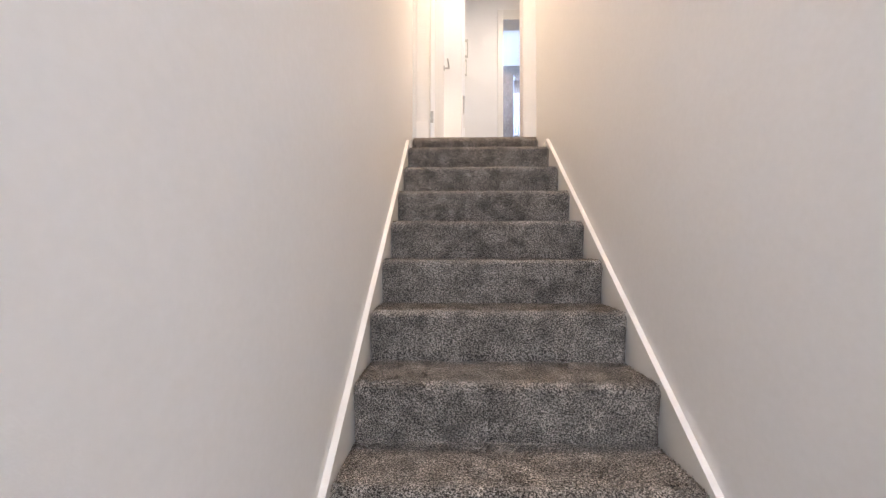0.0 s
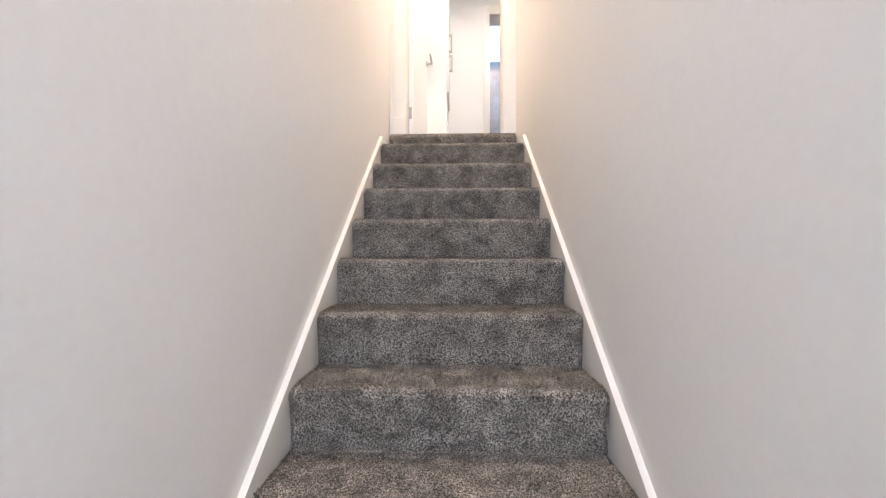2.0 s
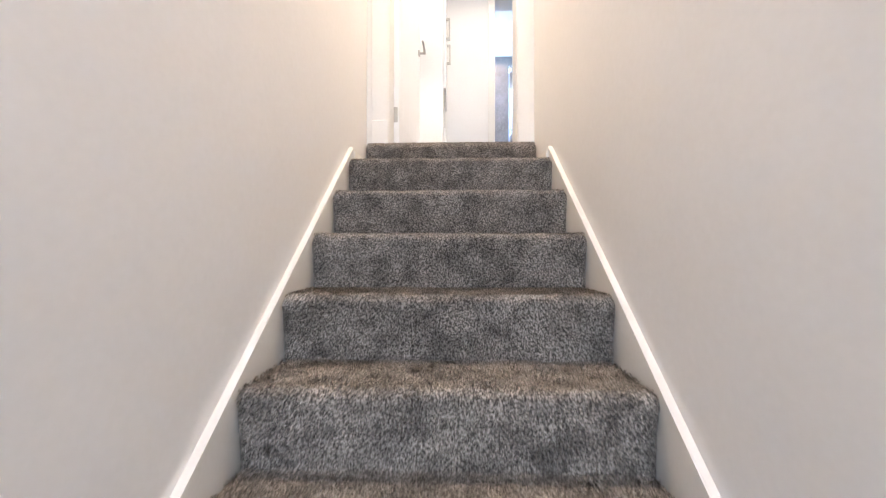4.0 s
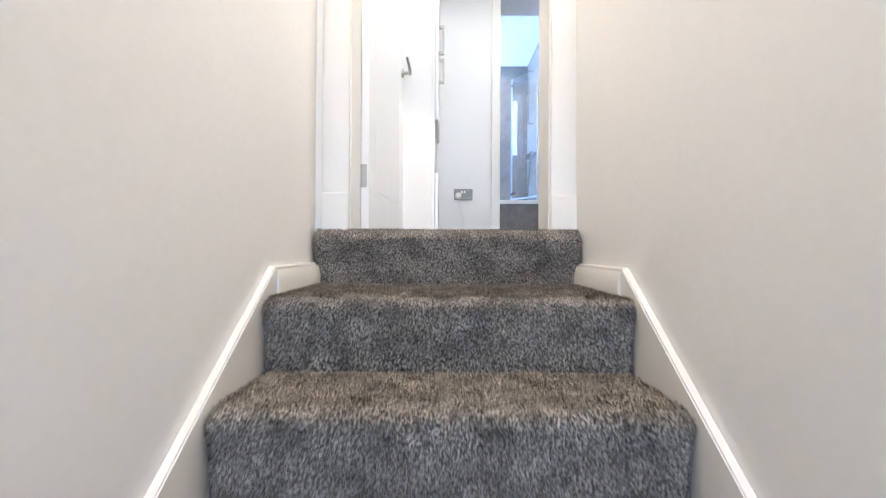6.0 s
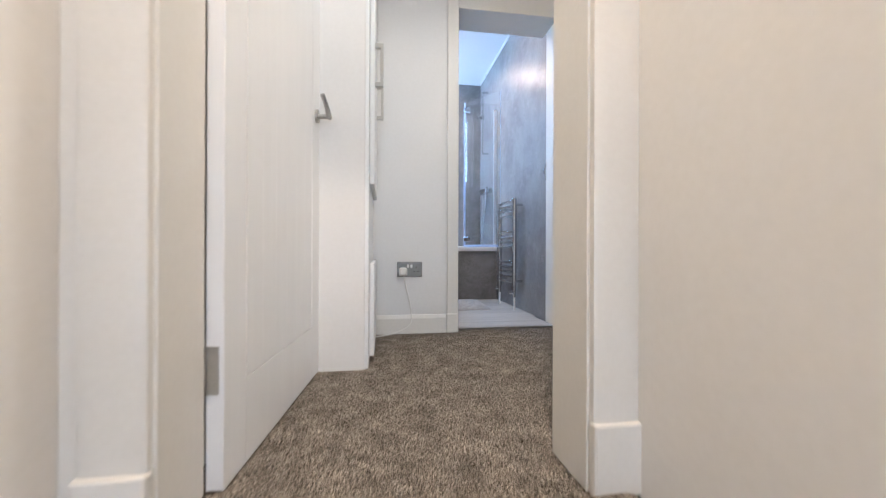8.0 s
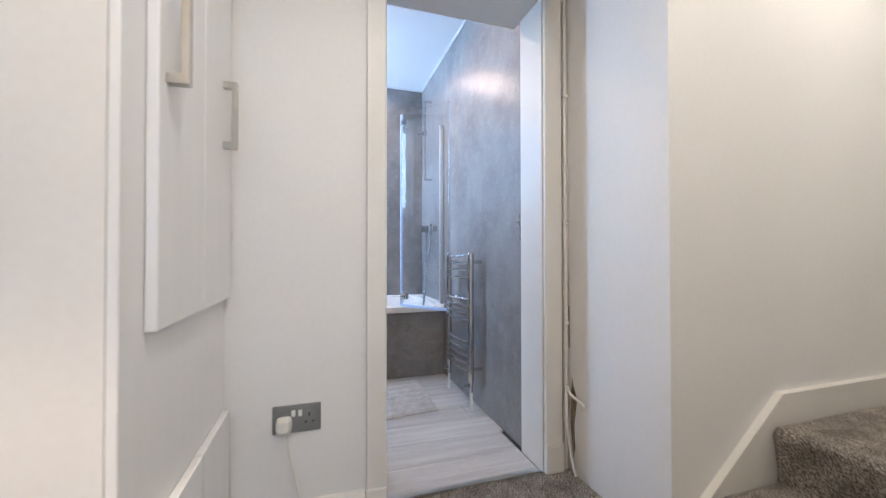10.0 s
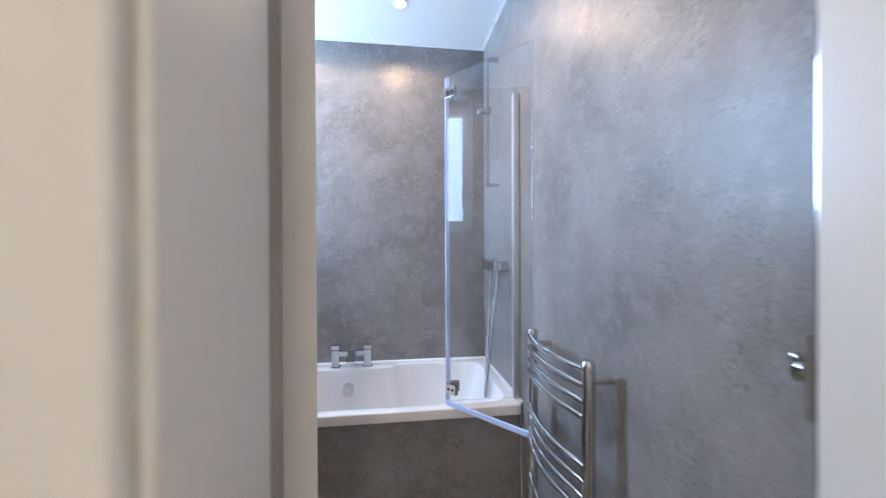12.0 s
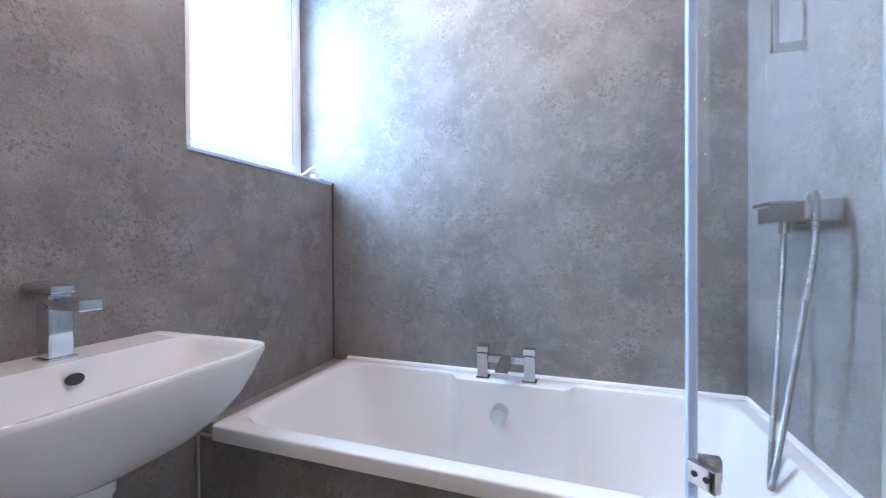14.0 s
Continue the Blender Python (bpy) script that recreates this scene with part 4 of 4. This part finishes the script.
part("lever", box(-0.085, 0.030, -0.021, 0.021, 0.0, 0.016, bevel=0.003, m=Matrix.Translation((TX, YM, BZR + 0.139)) @ Matrix.Rotation(radians(3), 4, 'Y')), CHROME, bt)
tr = empty("bottle_trap", "white plastic bottle trap under the basin", "trap")
for r, z0, z1 in ((0.034, 0.565, 0.622), (0.028, 0.53, 0.565), (0.037, 0.50, 0.535), (0.033, 0.40, 0.50)):
    part("collar", tube([(xs0 + 0.19, YM, z0), (xs0 + 0.19, YM, z1)], r, 24), PLASTIC, tr)
part("outlet", tube([(xs0 + 0.19, YM, 0.46), (xs0 + 0.001, YM, 0.46)], 0.017, 16), PLASTIC, tr)

# ---- bath mat ----
nx, ny = 36, 60
MX0, MX1, MY0, MY1 = 0.30, 0.884, 2.512, 3.105
bm = bmesh.new()
grid = []
for i in range(nx + 1):
    row = []
    for j in range(ny + 1):
        u, v = i / nx, j / ny
        e = min(u, 1 - u, v, 1 - v)
        h = 0.011 * min(1, e / 0.03) ** 0.5 + 0.008 * math.sin(v * 2 * math.pi * 7) * min(1, e / 0.05)
        h += 0.010 * max(0, noise.noise(Vector((u * 2.3, v * 2.1, 3)))) * min(1, e / 0.05)
        row.append(bm.verts.new((MX0 + (MX1 - MX0) * u + 0.004 * noise.noise(Vector((v * 5, 0, 1))), MY0 + (MY1 - MY0) * v + 0.004 * noise.noise(Vector((u * 5, 4, 1))) - 0.07 * (1 - u), 0.003 + max(0.001, h))))
    grid.append(row)
for i in range(nx):
    for j in range(ny):
        bm.faces.new((grid[i][j], grid[i + 1][j], grid[i + 1][j + 1], grid[i][j + 1]))
r = bmesh.ops.extrude_face_region(bm, geom=list(bm.faces))
for v in r["geom"]:
    if isinstance(v, bmesh.types.BMVert):
        v.co.z = 0.0005
tagged(mesh_ob("bath_mat", bm, TOWEL, None, True), "cream ribbed cotton bath mat on the laminate floor", "bath mat")

# ---- downlights ----
for i, (dx, dy) in enumerate(DOWNLIGHTS):
    dl = empty("downlight", "small round recessed ceiling downlight, lit", "ceiling light", "bathroom downlights")
    ring = []
    for rr, zz in ((0.043, 0.0), (0.043, -0.003), (0.038, -0.005), (0.030, -0.004), (0.028, 0.0)):
        ring.append([Vector((dx + rr * math.cos(2 * math.pi * k / 32), dy + rr * math.sin(2 * math.pi * k / 32), BZ - 0.0005 + zz)) for k in range(32)])
    part("bezel", loft(ring, False, False), UPVC, dl)
    part("lamp_face", tube([(dx, dy, BZ - 0.0005), (dx, dy, BZ - 0.002)], 0.027, 24), BULB, dl, "glowing lamp face")

# ---- unseen front door glazing, assumed behind the start for daylight ----
fd = empty("door_front", "unseen white front door with one tall obscured pane, assumed for daylight", "door", kind="structure")
bm = box(-0.448, -0.36, HALL_Y0 - 0.08, HALL_Y0 - 0.03, FLOOR_LOW, FLOOR_LOW + 2.045)
add_box(bm, 0.36, 0.448, HALL_Y0 - 0.08, HALL_Y0 - 0.03, FLOOR_LOW, FLOOR_LOW + 2.045)
add_box(bm, -0.36, 0.36, HALL_Y0 - 0.08, HALL_Y0 - 0.03, FLOOR_LOW, FLOOR_LOW + 0.25)
add_box(bm, -0.36, 0.36, HALL_Y0 - 0.08, HALL_Y0 - 0.03, FLOOR_LOW + 1.95, FLOOR_LOW + 2.045)
part("leaf", bm, UPVC, fd)
fp = part("pane", box(-0.36, 0.36, HALL_Y0 - 0.062, HALL_Y0 - 0.050, FLOOR_LOW + 0.25, FLOOR_LOW + 1.95), GLASS, fd)
fp.visible_shadow = False

# unseen window, added so daylight falls on the treads from above
sw = empty("window_2", "unseen white plastic stair window, added above the front door for light", "window", kind="structure")
bm = box(-0.448, -0.40, HALL_Y0 - 0.08, HALL_Y0 - 0.03, 0.152, 1.948, bevel=0.004)
add_box(bm, 0.40, 0.448, HALL_Y0 - 0.08, HALL_Y0 - 0.03, 0.152, 1.948, bevel=0.004)
add_box(bm, -0.40, 0.40, HALL_Y0 - 0.08, HALL_Y0 - 0.03, 0.152, 0.20, bevel=0.004)
add_box(bm, -0.40, 0.40, HALL_Y0 - 0.08, HALL_Y0 - 0.03, 1.90, 1.948, bevel=0.004)
part("window_frame", bm, UPVC, sw)
sp = part("pane", box(-0.40, 0.40, HALL_Y0 - 0.062, HALL_Y0 - 0.050, 0.20, 1.90), GLASS, sw)
sp.visible_shadow = False

# ---- laminate planks ----
PLANK_W = 0.192
fl = bpy.data.objects["floor_bathroom"]
rng = random.Random(5)
y = LYE + 0.018
while y < BY1:
    w = min(PLANK_W, BY1 - y)
    x = BX0 - rng.random() * 0.9
    while x < BX1:
        x1 = x + 1.2
        a, b = max(x, BX0), min(x1, BX1)
        if y < BY0:
            a, b = max(a, DOOR_X0 + 0.001), min(b, DOOR_X1 - 0.001)
        if b - a > 0.03:
            part("plank", box(a + 0.0008, b - 0.0008, y + 0.0008, y + w - 0.0008, -0.012, 0.0, bevel=0.0012, seg=1), LAMINATE, fl, smooth=False)
        x = x1
    y += PLANK_W
structure("trim_threshold", box(DOOR_X0 + 0.001, DOOR_X1 - 0.001, LYE + 0.002, LYE + 0.030, 0.0005, 0.006, bevel=0.002), BRUSHED, "slim metal threshold bar between carpet and laminate")

# ---- latch on the edge of the doorway ----
latch = empty("door_latch", "small chrome turn latch on the doorway edge", "latch")
part("plate", box(1.1125, 1.1262, 1.9585, 1.9605, 0.99, 1.11, bevel=0.0005), BRUSHED, latch)
part("knob", tube([(1.118, 1.9605, 1.060), (1.118, 1.968, 1.060)], 0.013, 20), CHROME, latch)
part("turn", box(1.108, 1.129, 1.966, 1.978, 1.040, 1.080, bevel=0.004), CHROME, latch)
loop = empty("loose_cable", "loose white cable curling at the foot of the wall", "cable")
part("cable", tube(bez((1.219, 1.735, 0.36), (1.190, 1.700, 0.33), (1.215, 1.640, 0.34), (1.232, 1.650, 0.300), 24), 0.006, 8), GLOSS, loop)
part("tail", tube(bez((1.214, 1.738, 0.36), (1.200, 1.720, 0.24), (1.205, 1.725, 0.12), (1.222, 1.690, 0.005), 24), 0.0055, 8), PLASTIC, loop)
hole = extrude_poly([(1.734, 0.395), (1.740, 0.31), (1.744, 0.20), (1.728, 0.06), (1.716, 0.10), (1.722, 0.20), (1.704, 0.30), (1.708, 0.33), (1.724, 0.36)], "x", 1.2375, 1.2397)
structure("trim_wall_hole", hole, PLASTER, "broken plaster around the loose cable")

# ---- sliding door, pushed back into its slot ----
pocket = empty("door_2", "white sliding door pushed back into the wall slot", "door")
part("leaf", box(-0.060, 0.345, 1.900, 1.936, 0.006, DOOR_Z - 0.004, bevel=0.002), DOORW, pocket)
# solid dark strip paints shade into the slot's mouth
part("brush_strip", box(0.405, 0.4195, 1.8705, 1.876, 0.0, DOOR_Z - 0.004), DARK, pocket, "thin dark strip painting shade at the slot's mouth")

# ---- landing pile ----
rng = random.Random(8)
spots = [((rng.uniform(-0.42, 1.20), rng.uniform(0.08, 1.76), -0.004), (0, 0, 1)) for _ in range(90000)]
spots = [q for q in spots if not (q[0][0] < -0.05 and q[0][1] > 1.03) and not (q[0][1] > LY - 0.02 and not DOOR_X0 < q[0][0] < DOOR_X1) and not (q[0][1] < 0.25 and not -0.37 < q[0][0] < 0.40) and not (q[0][1] < 0.30 and q[0][0] > 0.40)]
pile("pile", bpy.data.objects["floor_landing"], spots, 9, 0.0072)
